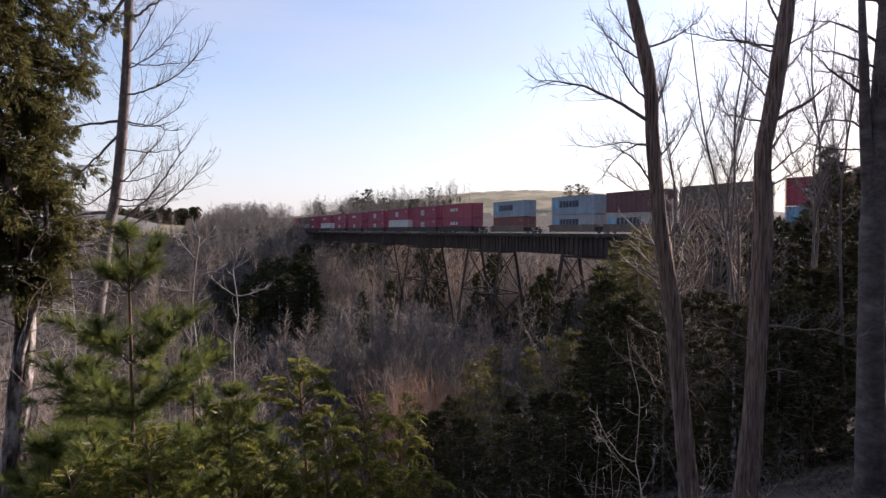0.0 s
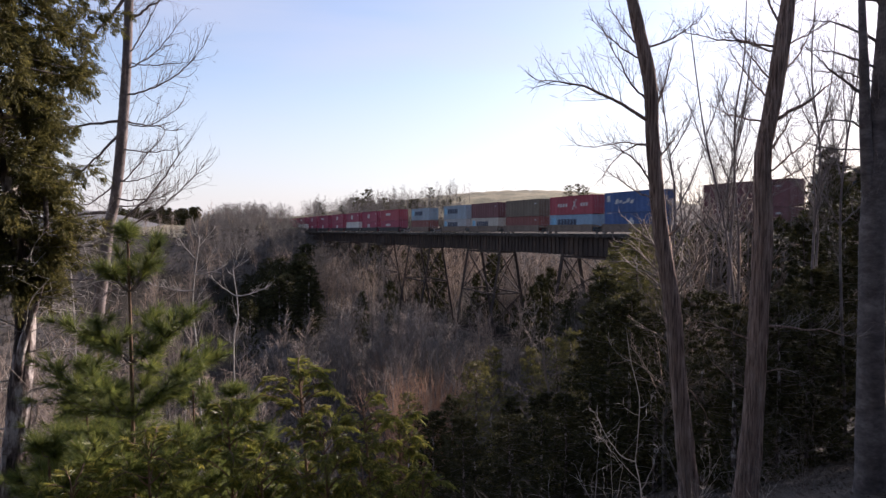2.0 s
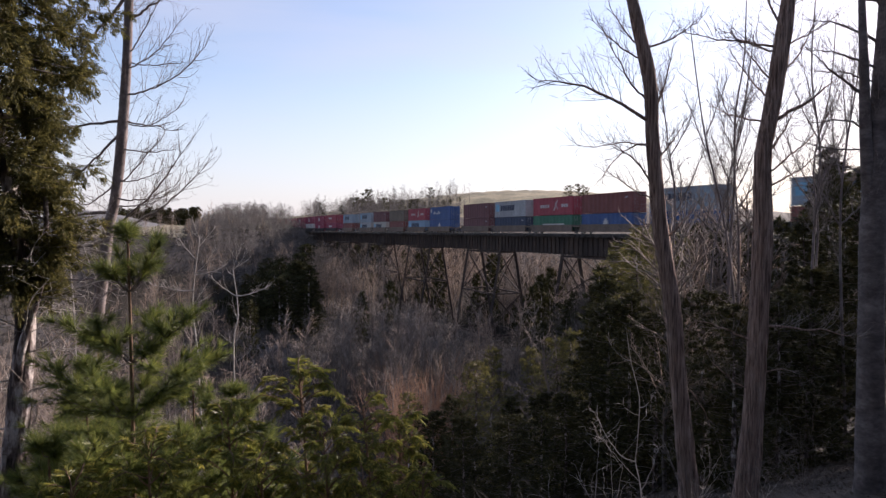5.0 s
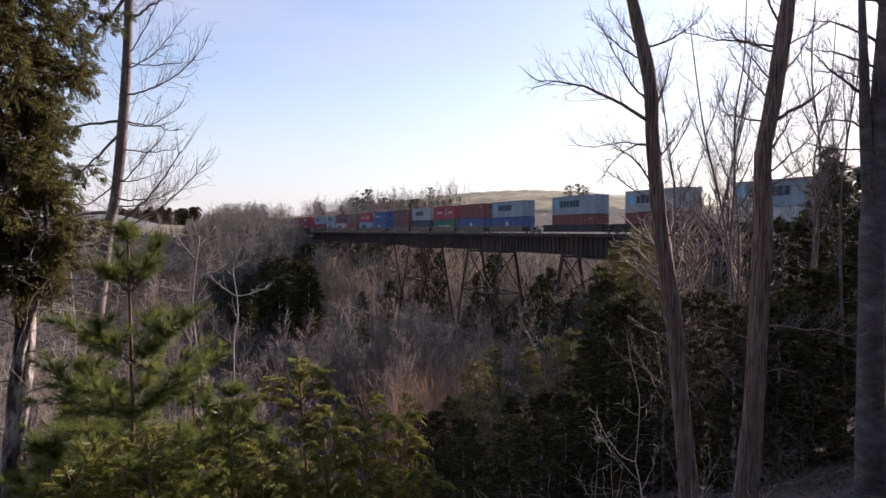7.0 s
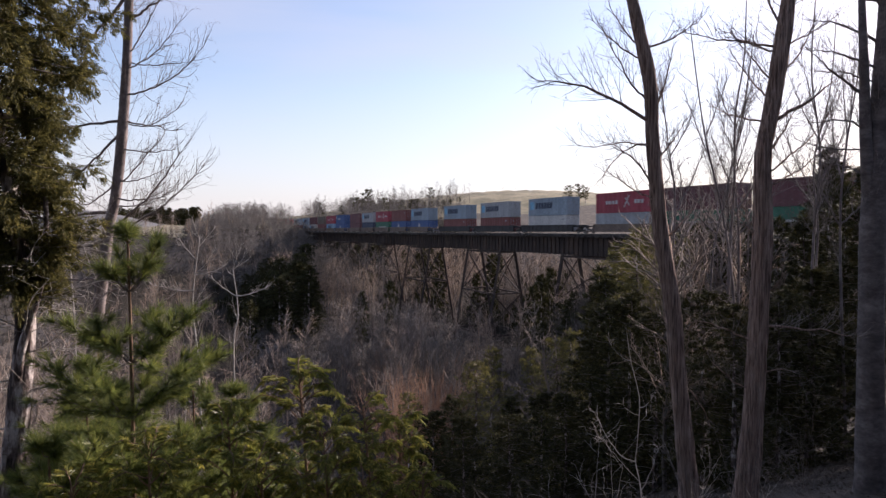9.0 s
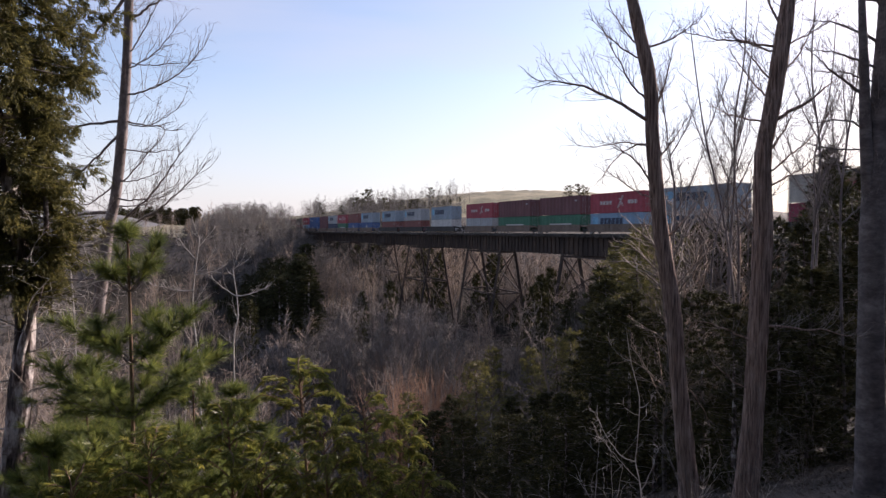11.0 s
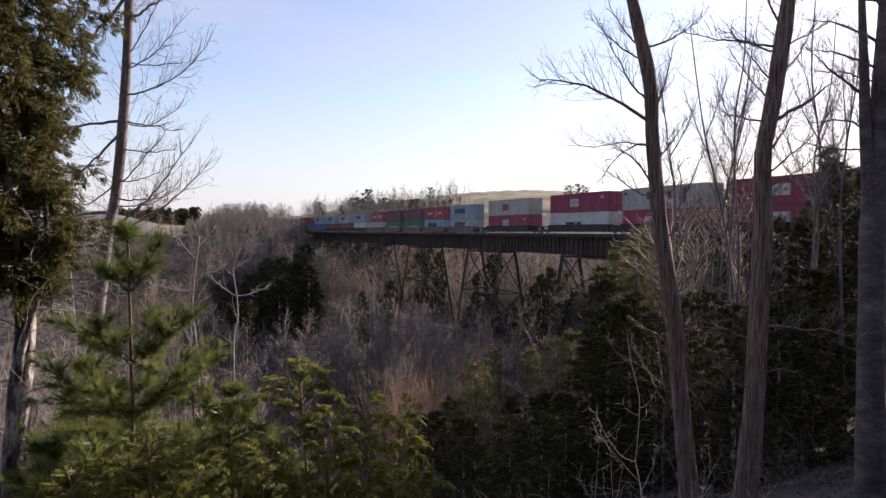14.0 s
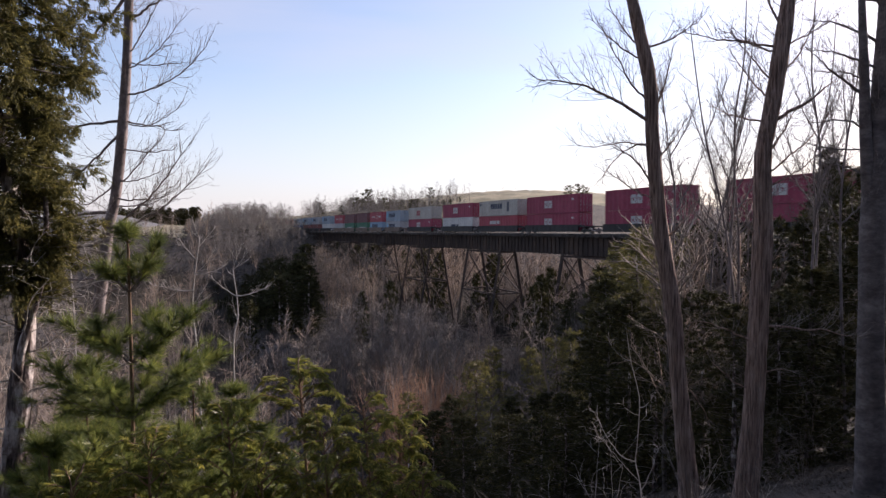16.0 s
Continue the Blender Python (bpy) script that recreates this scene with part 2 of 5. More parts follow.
def land(x, y):
    """Height of the ground: near bank, gorge under the bridge, far bank, hill."""
    x, y = np.asarray(x, float), np.asarray(y, float)
    s, p = -x * SA + y * CA, x * CA + y * SA
    rim = 2 + 66 * smooth(14, 56, p) - 10 * smooth(0, -80, p)
    bank = -1.2 - 0.12 * np.clip(s, 0, 60) * (1 - smooth(30, 56, p))
    down = smooth(rim - 6, rim + 62 - 24 * smooth(14, 50, p), s)
    up = smooth(205, 306 + 8 * np.sin(p / 30), s)
    floor = -21 - 0.02 * np.clip(p, -100, 100)
    z = bank * (1 - down) + floor * down
    top = -1.2 - 2.0 * smooth(20, -60, p)
    z = z * (1 - up) + top * up
    z = np.where((np.abs(p - TRACK_P) < 6) & ((s < 62) | (s > 318)), -0.75, z)
    z += 27 * np.exp(-((x - 55) / 150) ** 2 - ((y - 455) / 100) ** 2)
    z += 15 * np.exp(-((x + 219) / 36) ** 2 - ((y - 430) / 40) ** 2)
    z += 9 * smooth(500, 1200, y) + 6 * smooth(60, 200, x) * smooth(-50, 60, y) * (1 - smooth(200, 420, s))
    z += 0.5 * np.sin(x * 0.31 + 1.7) * np.sin(y * 0.27) * smooth(12, 40, np.hypot(x, y)) + 0.12 * np.sin(x * 1.3) * np.sin(y * 1.1 + 0.6)
    return z


def ground_at(x, y):
    return float(land(x, y))


def build_ground():
    u = np.linspace(-1, 1, 221)
    xs = 40 * np.sinh(u * 4.6) * 0.98
    w = np.linspace(0, 1, 241)
    ys = -120 + 12 * w * 40 + 2600 * w ** 5
    gx, gy = np.meshgrid(xs, ys)
    gz = land(gx, gy)
    nx, ny = len(xs), len(ys)
    i = np.arange(ny - 1)[:, None] * nx
    j = np.arange(nx - 1)[None]
    f = np.stack([i + j, i + j + 1, i + nx + j + 1, i + nx + j], -1).reshape(-1, 4)
    g = Geo()
    g.add(np.stack([gx, gy, gz], -1), f)
    me = g.mesh("ground", LITTER, True)
    me.materials.append(GRASS_DRY)
    me.materials.append(GRAVEL)
    c = np.stack([gx, gy], -1).reshape(-1, 2)[f].mean(1)
    s = -c[:, 0] * SA + c[:, 1] * CA
    idx = np.where(s > 318 + 9 * np.sin(c[:, 0] * 0.11), 1, 0)
    idx = np.where((c[:, 0] < -0.36 * c[:, 1] - 2) & (s > 296), 1, idx)
    idx = np.where((np.hypot((c[:, 0] + 219) / 52, (c[:, 1] - 430) / 50) < 1), 2, idx)
    me.polygons.foreach_set("material_index", idx.astype(np.int32))
    tagged(new("ground", me), "leaf-littered gorge slopes rising to dry grass fields", "ground", kind="structure")


build_ground()


# ---- the trestle bridge ----
BENTS = [82.3, 97.0, 118.8, 133.6, 155.4, 170.1, 191.9, 206.6, 228.4, 243.1, 264.9, 279.6, 301.4]
BRIDGE_ENDS = (66.0, 316.0)


def build_bridge():
    """Local x runs along the track, y towards the camera's side, z up from the rail's top."""
    bridge = thing("trestle_bridge", pose(*line(0), 0, 0, 0, HEADING), "dark rusty steel trestle railway bridge crossing the wooded gorge", "bridge")
    edges = [BRIDGE_ENDS[0], *BENTS, BRIDGE_ENDS[1]]
    for a, b in zip(edges, edges[1:]):
        for y in (1.15, -1.15):
            g = Geo()
            g.box((a + 0.05, y - 0.02, -3.25), (b - 0.05, y + 0.02, -0.62))
            g.box((a + 0.05, y - 0.22, -0.66), (b - 0.05, y + 0.22, -0.6))
            g.box((a + 0.05, y - 0.22, -3.31), (b - 0.05, y + 0.22, -3.24))
            n = max(2, round((b - a) / 1.3))
            for k in range(n + 1):
                x = a + 0.12 + (b - a - 0.24) * k / n
                g.box((x - 0.05, y - 0.2, -3.24), (x + 0.05, y + 0.2, -0.66))
            part("plate_girder", g, STEEL, bridge)
        g = Geo()
        n = max(2, round((b - a) / 3.6))
        for k in range(n):
            x0, x1 = a + (b - a) * k / n, a + (b - a) * (k + 1) / n
            g.beam((x0 + 0.1, -1.1, -1.0), (x1 - 0.1, 1.1, -3.0), 0.1, 0.1)
            g.beam((x0 + 0.1, 1.1, -1.0), (x1 - 0.1, -1.1, -3.0), 0.1, 0.1)
        part("cross_frame", g, STEEL, bridge)
    # ties, guard timbers, rails, walkway
    g = Geo()
    x = BRIDGE_ENDS[0]
    rng = random.Random(4)
    while x < BRIDGE_ENDS[1]:
        long = 2.1 if rng.random() < 0.2 else 1.75
        g.box((x, -1.75, -0.6), (x + 0.24, long + rng.uniform(-0.04, 0.04), -0.2))
        x += 0.42
    tagged(part("tie_deck", g, TIMBER, bridge, "closely laid weathered timber ties"), kind="stuff")
    for y in (1.6, -1.6):
        x = BRIDGE_ENDS[0]
        while x < BRIDGE_ENDS[1]:
            e = min(x + 6.0, BRIDGE_ENDS[1])
            g = Geo()
            g.box((x, y - 0.1, -0.2), (e - 0.02, y + 0.1, -0.02))
            part("guard_timber", g, TIMBER, bridge)
            x = e
    for y in (0.755, -0.755, 0.4, -0.4):
        g = Geo()
        a, b = -70, 520
        top = 0.0 if abs(y) > 0.5 else -0.04
        if abs(y) < 0.5:
            a, b = BRIDGE_ENDS
        g.box((a, y - 0.07, -0.2), (b, y + 0.07, -0.175))
        g.box((a, y - 0.012, -0.175), (b, y + 0.012, top - 0.04))
        g.box((a, y - 0.035, top - 0.04), (b, y + 0.035, top))
        part("rail", g, RAIL, bridge)
    g = Geo()
    g.beam((BRIDGE_ENDS[0], 2.15, -0.42), (BRIDGE_ENDS[1], 2.15, -0.42), 0.5, 0.06)
    part("walkway_plank", g, TIMBER, bridge)
    # towers: four battered legs with struts and crossed braces
    for k in range(0, 12, 2):
        s0, s1 = BENTS[k], BENTS[k + 1]
        feet = {}
        for s in (s0, s1):
            for side in (1, -1):
                z = min(ground_at(*line(s, TRACK_P - side * 4)), -5.0) - 0.5
                top = np.array((s, side * 1.5, -3.31))
                foot = np.array((s, side * (1.5 + (-3.31 - z) / 6.0), z))
                feet[s, side] = (top, foot)
                g = Geo()
                d = (foot - top) / np.linalg.norm(foot - top)
                for off in (-0.24, 0.24):
                    g.beam(top + (off, 0, 0), foot + (off, 0, 0), 0.12, 0.34)
                n = int(np.linalg.norm(foot - top) / 0.7)
                for q in range(n):
                    a = top + d * (0.35 + q * 0.7)
                    sgn = 1 if q % 2 else -1
                    g.beam(a + (-0.22 * sgn, 0.17, -0.28), a + (0.22 * sgn, 0.17, 0.28), 0.05, 0.03)
                    g.beam(a + (-0.22 * sgn, -0.17, -0.28), a + (0.22 * sgn, -0.17, 0.28), 0.05, 0.03)
                part("tower_leg", g, STEEL, bridge)
                c = Geo()
                c.box((s - 0.9, foot[1] - 0.9, z - 1.0), (s + 0.9, foot[1] + 0.9, z + 0.55))
                part("footing", c, CONCRETE, bridge, "stained concrete footing")
        low = max(feet[q][1][2] for q in feet)
        levels = [-3.6]
        while levels[-1] - 8.2 > low:
            levels.append(levels[-1] - 7.8)
        if len(levels) < 2:
            levels.append(low)

        def at(s, side, z):
            a, b = feet[s, side]
            f = (a[2] - z) / (a[2] - b[2])
            return a + (b - a) * f
        faces = [((s0, 1), (s0, -1)), ((s1, 1), (s1, -1)), ((s0, 1), (s1, 1)), ((s0, -1), (s1, -1))]
        for i, z in enumerate(levels):
            for (a, b) in faces:
                g = Geo()
                g.beam(at(*a, z), at(*b, z), 0.22, 0.26)
                part("strut", g, STEEL, bridge)
                if i + 1 < len(levels):
                    z2 = levels[i + 1]
                    for (c, d) in ((a, b), (b, a)):
                        g = Geo()
                        g.beam(at(*c, z - 0.1), at(*d, z2 + 0.1), 0.16, 0.12)
                        part("brace", g, STEEL, bridge)
    for s, d in ((BRIDGE_ENDS[0], -1), (BRIDGE_ENDS[1], 1)):
        g = Geo()
        g.box((s - 0.9 if d < 0 else s, -3.2, -9), (s if d < 0 else s + 0.9, 3.2, -0.75))
        g.box((s - 5 if d < 0 else s, 2.7, -8), (s if d < 0 else s + 5, 3.2, -0.9))
        part("abutment", g, CONCRETE, bridge, "stained concrete abutment")


build_bridge()


# ---- the train ----
L40, L53 = 12.19, 16.15
BOXES = {}


def ribbed(g, length, h, width, ribs, depth=0.045):
    """Closed container shell with pressed ribs on sides, ends and roof edge."""
    x0, x1 = -length / 2 + 0.12, length / 2 - 0.12
    n = ribs * 4 + 1
    xs = np.linspace(x0, x1, n)
    off = np.array([0, 0, -depth, -depth])[np.arange(n) % 4]
    for side in (1, -1):
        y = side * (width / 2 - 0.02 + off)
        v = np.concatenate([np.stack([xs, y, np.full(n, 0.15)], 1), np.stack([xs, y, np.full(n, h - 0.1)], 1)])
        i = np.arange(n - 1)
        f = np.stack([i, i + 1, i + 1 + n, i + n], 1)
        g.add(v, f if side < 0 else f[:, ::-1])
    m = 33
    ys = np.linspace(-width / 2 + 0.1, width / 2 - 0.1, m)
    offe = np.array([0, 0, -depth, -depth])[np.arange(m) % 4]
    xe = length / 2 - 0.03 + offe
    v = np.concatenate([np.stack([xe, ys, np.full(m, 0.15)], 1), np.stack([xe, ys, np.full(m, h - 0.1)], 1)])
    i = np.arange(m - 1)
    g.add(v, np.stack([i, i + 1, i + 1 + m, i + m], 1))
    g.box((-length / 2 + 0.05, -width / 2 + 0.05, h - 0.09), (length / 2 - 0.05, width / 2 - 0.05, h - 0.02))
    g.box((-length / 2 + 0.05, -width / 2 + 0.05, 0.05), (length / 2 - 0.05, width / 2 - 0.05, 0.16))


def container(length, colour, mark, h):
    """A shipping container with ribbed walls, corner posts, rails, a pair of doors at its rear (-x) and its marks."""
    key = (length, colour, mark, h)
    words = {"red": "deep red", "crimson": "bright red", "maroon": "maroon", "brown": "brown-red", "olive": "olive-brown", "grey": "pale blue-grey",
             "silver": "light grey", "white": "dirty white", "beige": "beige", "blue": "blue", "skyblue": "light blue", "navy": "navy blue", "green": "green"}
    marks = {"star": " with a dark name band", "cross": " with a white crossed emblem", "two": " with a white emblem block", "name": " with dark name bars",
             "band": " with a white name band", "script": " with a white script mark", "bars": " with pale name bars", "badge": " with a small white badge", "rosy": " with a red emblem block", "": ""}
    size = "long" if length > 14 else "forty-foot"
    label = f"{size} {words[colour]} ribbed steel shipping container{marks[mark]}"
    if key in BOXES:
        ob = copy_thing(BOXES[key], pose(0, 0, 0))
        return ob
    w = 2.44 if length < 14 else 2.59
    box = thing("shipping_container", None, label, "shipping container", "containers on the train")
    paintwork = P[colour]
    g = Geo()
    ribbed(g, length, h, w, 11 if length < 14 else 15)
    part("shell", g, paintwork, box)
    for sx in (-1, 1):
        for sy in (-1, 1):
            g = Geo()
            posx = sx * (length / 2 - 0.09)
            g.box((posx - 0.09, sy * (w / 2 - 0.09) - 0.09, 0.12), (posx + 0.09, sy * (w / 2 - 0.09) + 0.09, h - 0.12))
            g.box((posx - 0.1, sy * (w / 2 - 0.1) - 0.1, 0), (posx + 0.1, sy * (w / 2 - 0.1) + 0.1, 0.12))
            g.box((posx - 0.1, sy * (w / 2 - 0.1) - 0.1, h - 0.12), (posx + 0.1, sy * (w / 2 - 0.1) + 0.1, h))
            part("corner_post", g, paintwork, box)
    for sy in (-1, 1):
        g = Geo()
        g.box((-length / 2 + 0.2, sy * (w / 2 - 0.05) - 0.05, h - 0.12), (length / 2 - 0.2, sy * (w / 2 - 0.05) + 0.05, h - 0.01))
        g.box((-length / 2 + 0.2, sy * (w / 2 - 0.05) - 0.05, 0.02), (length / 2 - 0.2, sy * (w / 2 - 0.05) + 0.05, 0.17))
        part("side_rail", g, paintwork, box)
        d = Geo()
        x = -length / 2 + 0.04
        y0, y1 = (0.01, w / 2 - 0.18) if sy > 0 else (-w / 2 + 0.18, -0.01)
        d.box((x - 0.03, y0, 0.16), (x + 0.02, y1, h - 0.14))
        for z in np.linspace(0.35, h - 0.5, 5):
            d.box((x - 0.045, y0 + 0.06, z), (x - 0.028, y1 - 0.06, z + 0.22))
        door = part("door", d, paintwork, box)
        for y in (y0 + 0.28, y1 - 0.28):
            r = Geo()
            r.tube([(x - 0.075, y, 0.1), (x - 0.075, y, h - 0.08)], [0.02, 0.02], 5)
            r.box((x - 0.11, y - 0.2, 1.1), (x - 0.07, y + 0.02, 1.16))
            part("locking_rod", r, P["silver"], door, "bare metal locking rod")
    # marks lie on thin panels just proud of the ribs on the near side; front is +x
    y = w / 2 - 0.012

    def panel(name, x0, x1, z0, z1, mat, slant=0.0):
        q = Geo()
        q.add([(x0 + slant, y, z0), (x1 + slant, y, z0), (x1 - slant, y, z1), (x0 - slant, y, z1),
               (x0 + slant, y + 0.012, z0), (x1 + slant, y + 0.012, z0), (x1 - slant, y + 0.012, z1), (x0 - slant, y + 0.012, z1)],
              [(0, 1, 2, 3), (7, 6, 5, 4), (4, 5, 1, 0), (5, 6, 2, 1), (6, 7, 3, 2), (7, 4, 0, 3)])
        part(name, q, P[mat] if isinstance(mat, str) else mat, box)
    f = length / 2
    if mark == "star":
        panel("emblem_square", f - 1.9, f - 0.55, h * 0.36, h * 0.82, "star")
        for k in range(6):
            a = f - 2.5 - k * 0.92
            panel("name_bar", a - 0.72, a, h * 0.4, h * 0.74, "ink", 0.03)
    elif mark == "cross":
        panel("emblem_bar", -1.3, -1.04, h * 0.25, h * 0.82, "white", 0.55)
        panel("emblem_bar", -1.5, -1.24, h * 0.32, h * 0.7, "white", -0.4)
        for k in range(4):
            panel("name_bar", 0.9 + k * 0.75, 1.4 + k * 0.75, h * 0.42, h * 0.6, "white")
        for k in range(3):
            panel("name_bar", -3.4 - k * 0.7, -2.9 - k * 0.7, h * 0.42, h * 0.6, "white")
    elif mark in ("two", "rosy"):
        c = f - length * 0.44
        for lo in (0.05, -1.25):
            panel("emblem_block", c + lo, c + lo + 1.1, h * 0.3, h * 0.72, "white" if mark == "two" else "crimson")
            panel("emblem_hollow", c + lo + 0.35, c + lo + 0.75, h * 0.44, h * 0.58, colour, 0.0)
        panel("number_bar", -f + 1.3, -f + 1.9, h * 0.68, h * 0.78, "white")
    elif mark == "name":
        c = f - length * 0.32
        for k in range(5):
            panel("name_bar", c - 0.78 - k * 1.0, c - k * 1.0, h * 0.45, h * 0.78, "ink", 0.05)
        panel("number_bar", f - 0.9, f - 0.4, h * 0.7, h * 0.84, "ink")
        panel("name_bar", -f + 3.4, -f + 4.1, h * 0.25, h * 0.85, "ink")
    elif mark == "band":
        panel("name_band", f - 9.8, f - 3.2, h * 0.13, h * 0.48, "white")
        y += 0.006
        for k in range(8):
            panel("name_bar", f - 4.2 - k * 0.66 - 0.42, f - 4.2 - k * 0.66, h * 0.22, h * 0.4, "green")
    elif mark == "badge":
        panel("badge", -0.6, 0.5, h * 0.3, h * 0.6, "white")
        panel("badge", -0.3, 0.2, h * 0.6, h * 0.72, "white")
    elif mark == "script":
        for k in range(5):
            panel("script_bar", f - 3.2 - k * 0.85, f - 2.6 - k * 0.85, h * (0.42 + 0.05 * (k % 2)), h * (0.66 - 0.07 * (k % 3)), "white", 0.14)
        panel("number_bar", f - 1.3, f - 0.6, h * 0.55, h * 0.85, "white")
    elif mark == "bars":
        tone = "ink" if colour == "white" else "white"
        high = (0.46, 0.68) if colour != "white" else (0.2, 0.5)
        panel("name_bar", f - length * 0.3 - 2.6, f - length * 0.3, h * high[0], h * high[1], tone)
        panel("name_bar", f - length * 0.3 - 4.1, f - length * 0.3 - 3.0, h * high[0], h * high[1], tone)
    else:
        panel("number_bar", -f + 0.9, -f + 1.5, h * 0.7, h * 0.78, "silver")
    BOXES[key] = box
    return box


CARS = {}


def well_car(length, colour, box_len):
    """One unit of a double-stack well car: side sills with posts, end platforms, wheel sets."""
    key = (length, colour)
    if key in CARS:
        return copy_thing(CARS[key], pose(0, 0, 0))
    word = "tan" if colour == "tan" else "black"
    car = thing("well_car", None, f"{word} steel well car of a double-stack train on the bridge", "rail car", "well cars of the train")
    half = length / 2
    well = box_len / 2 + 0.25
    mat = P[colour]
    for sy in (1, -1):
        g = Geo()
        y = sy * 1.42
        g.box((-well, y - 0.05, 0.42), (well, y + 0.05, 1.32))
        g.box((-well, y - 0.12, 1.28), (well, y + 0.12, 1.4))
        g.box((-well, y - 0.12, 0.3), (well, y + 0.12, 0.42))
        n = 12
        for k in range(n + 1):
            x = -well + 2 * well * k / n
            g.box((x - 0.05, y - 0.11, 0.42), (x + 0.05, y + 0.11, 1.28))
        part("side_sill", g, mat, car)
    g = Geo()
    g.box((-well, -1.36, 0.28), (well, 1.36, 0.36))
    part("well_floor", g, mat, car)
    for sx in (1, -1):
        g = Geo()
        a, b = sorted((sx * well, sx * (half - 0.1)))
        g.box((a, -1.3, 1.0), (b, 1.3, 1.18))
        g.box((a, -0.35, 0.75), (b, 0.35, 1.0))
        g.beam((sx * well, 1.35, 1.3), (sx * (half - 0.4), 0.6, 1.1), 0.16, 0.22)
        g.beam((sx * well, -1.35, 1.3), (sx * (half - 0.4), -0.6, 1.1), 0.16, 0.22)
        part("end_platform", g, mat, car)
    g = Geo()
    xb = -half
    for sy in (1, -1):
        g.box((xb - 1.25, sy * 1.0 - 0.07, 0.38), (xb + 1.25, sy * 1.0 + 0.07, 0.62))
        g.box((xb - 0.45, sy * 1.0 - 0.09, 0.28), (xb + 0.45, sy * 1.0 + 0.09, 0.72))
    g.box((xb - 0.25, -1.0, 0.42), (xb + 0.25, 1.0, 0.72))
    truck = part("bogie", g, P["black"], car)
    for dx in (-0.89, 0.89):
        w = Geo()
        for sy in (1, -1):
            yy = sy * 0.755
            w.tube([(xb + dx, yy - 0.07, 0.46), (xb + dx, yy - 0.069, 0.46), (xb + dx, yy + 0.069, 0.46), (xb + dx, yy + 0.07, 0.46)], [0.02, 0.455, 0.455, 0.02], 16)
        w.tube([(xb + dx, -0.75, 0.46), (xb + dx, 0.75, 0.46)], [0.08, 0.08], 8)
        part("wheel_set", w, RAIL, truck, "worn steel wheels on an axle")
    CARS[key] = car
    return car


# lead end (m along the line at the start), container length, upper (colour, mark), lower (colour, mark), car colour
HC, STD = 2.896, 2.591
TRAIN = [
    (337.0, L53, ("red", "two"), ("red", ""), "black"),
    (317.0, L53, ("olive", ""), ("silver", ""), "black"),
    (297.3, L53, ("red", "bars"), ("red", "bars"), "black"),
    (275.0, L53, ("red", "bars"), ("white", ""), "black"),
    (252.0, L53, ("red", "two"), ("red", "two"), "black"),
    (231.8, L53, ("red", "bars"), ("red", "two"), "black"),
    (208.6, L53, ("red", "two"), ("red", "two"), "black"),
    (188.0, L53, ("red", "two"), ("white", ""), "black"),
    (168.3, L53, ("red", "two"), ("red", "two"), "black"),
    (148.5, L53, ("crimson", "bars"), ("red", "bars"), "black"),
    (122.4, L40, ("grey", "star"), ("brown", ""), "tan"),
    (100.8, L40, ("grey", "star"), ("silver", "star"), "tan"),
    (85.7, L40, ("maroon", ""), ("beige", "star"), "tan"),
    (70.3, L40, ("olive", ""), ("brown", ""), "tan"),
    (54.5, L40, ("crimson", "cross"), ("skyblue", "star"), "tan"),
    (39.2, L40, ("blue", "script"), ("blue", "badge"), "tan"),
    (19.4, L40, ("maroon", ""), ("maroon", ""), "tan"),
    (4.6, L40, ("silver", "star"), ("navy", ""), "tan"),
    (-10.3, L40, ("crimson", "cross"), ("green", "band"), "tan"),
    (-25.2, L40, ("brown", ""), ("blue", "badge"), "tan"),
    (-41.2, L40, ("grey", "star"), ("blue", "badge"), "tan"),
    (-63.4, L40, ("grey", "star"), ("brown", ""), "black"),
    (-82.8, L40, ("silver", "star"), ("brown", ""), "black"),
    (-102.4, L40, ("grey", "star"), ("white", ""), "black"),
    (-122.7, L40, ("crimson", "cross"), ("silver", ""), "tan"),
    (-137.6, L40, ("maroon", ""), ("green", "band"), "tan"),
    (-153.2, L40, ("maroon", ""), ("green", "band"), "tan"),
    (-168.2, L40, ("crimson", "cross"), ("skyblue", "star"), "tan"),
    (-184.4, L40, ("grey", "star"), ("silver", "star"), "tan"),
    (-203.8, L53, ("beige", "rosy"), ("red", "two"), "black"),
    (-227.0, L53, ("red", "two"), ("white", "bars"), "black"),
    (-246.4, L53, ("beige", "name"), ("crimson", "bars"), "black"),
    (-266.0, L53, ("red", "two"), ("red", "two"), "black"),
    (-289.2, L53, ("red", "two"), ("red", "two"), "black"),
    (-312.5, L53, ("red", "two"), ("red", ""), "black"),
    (-335.0, L53, ("red", "bars"), ("red", "two"), "black"),
]
MOVING = []


def build_train():
    for lead, length, upper, lower, colour in TRAIN:
        mid = lead - length / 2
        car_len = 19.6 if colour == "black" else 14.95
        well = L53 if colour == "black" else length
        MOVING.append((well_car(round(car_len, 2), colour, well), mid, 0.0))
        z = 0.37
        for colour_mark, tall in ((lower, HC if length > 14 else STD), (upper, HC)):
            MOVING.append((container(length, *colour_mark, tall), mid, z))
            z += tall + 0.02


build_train()


# ---- woods: tools ----
SWAYING = []
UP = np.array((0, 0, 1.0))


def unit(v):
    return v / (np.linalg.norm(v) + 1e-9)


def turned(rng, d, angle):
    """A direction at that angle (radians) from d, turned at random about it."""
    a = rng.normal(size=3)
    u = unit(np.cross(d, a))
    return unit(d * math.cos(angle) + u * math.sin(angle))


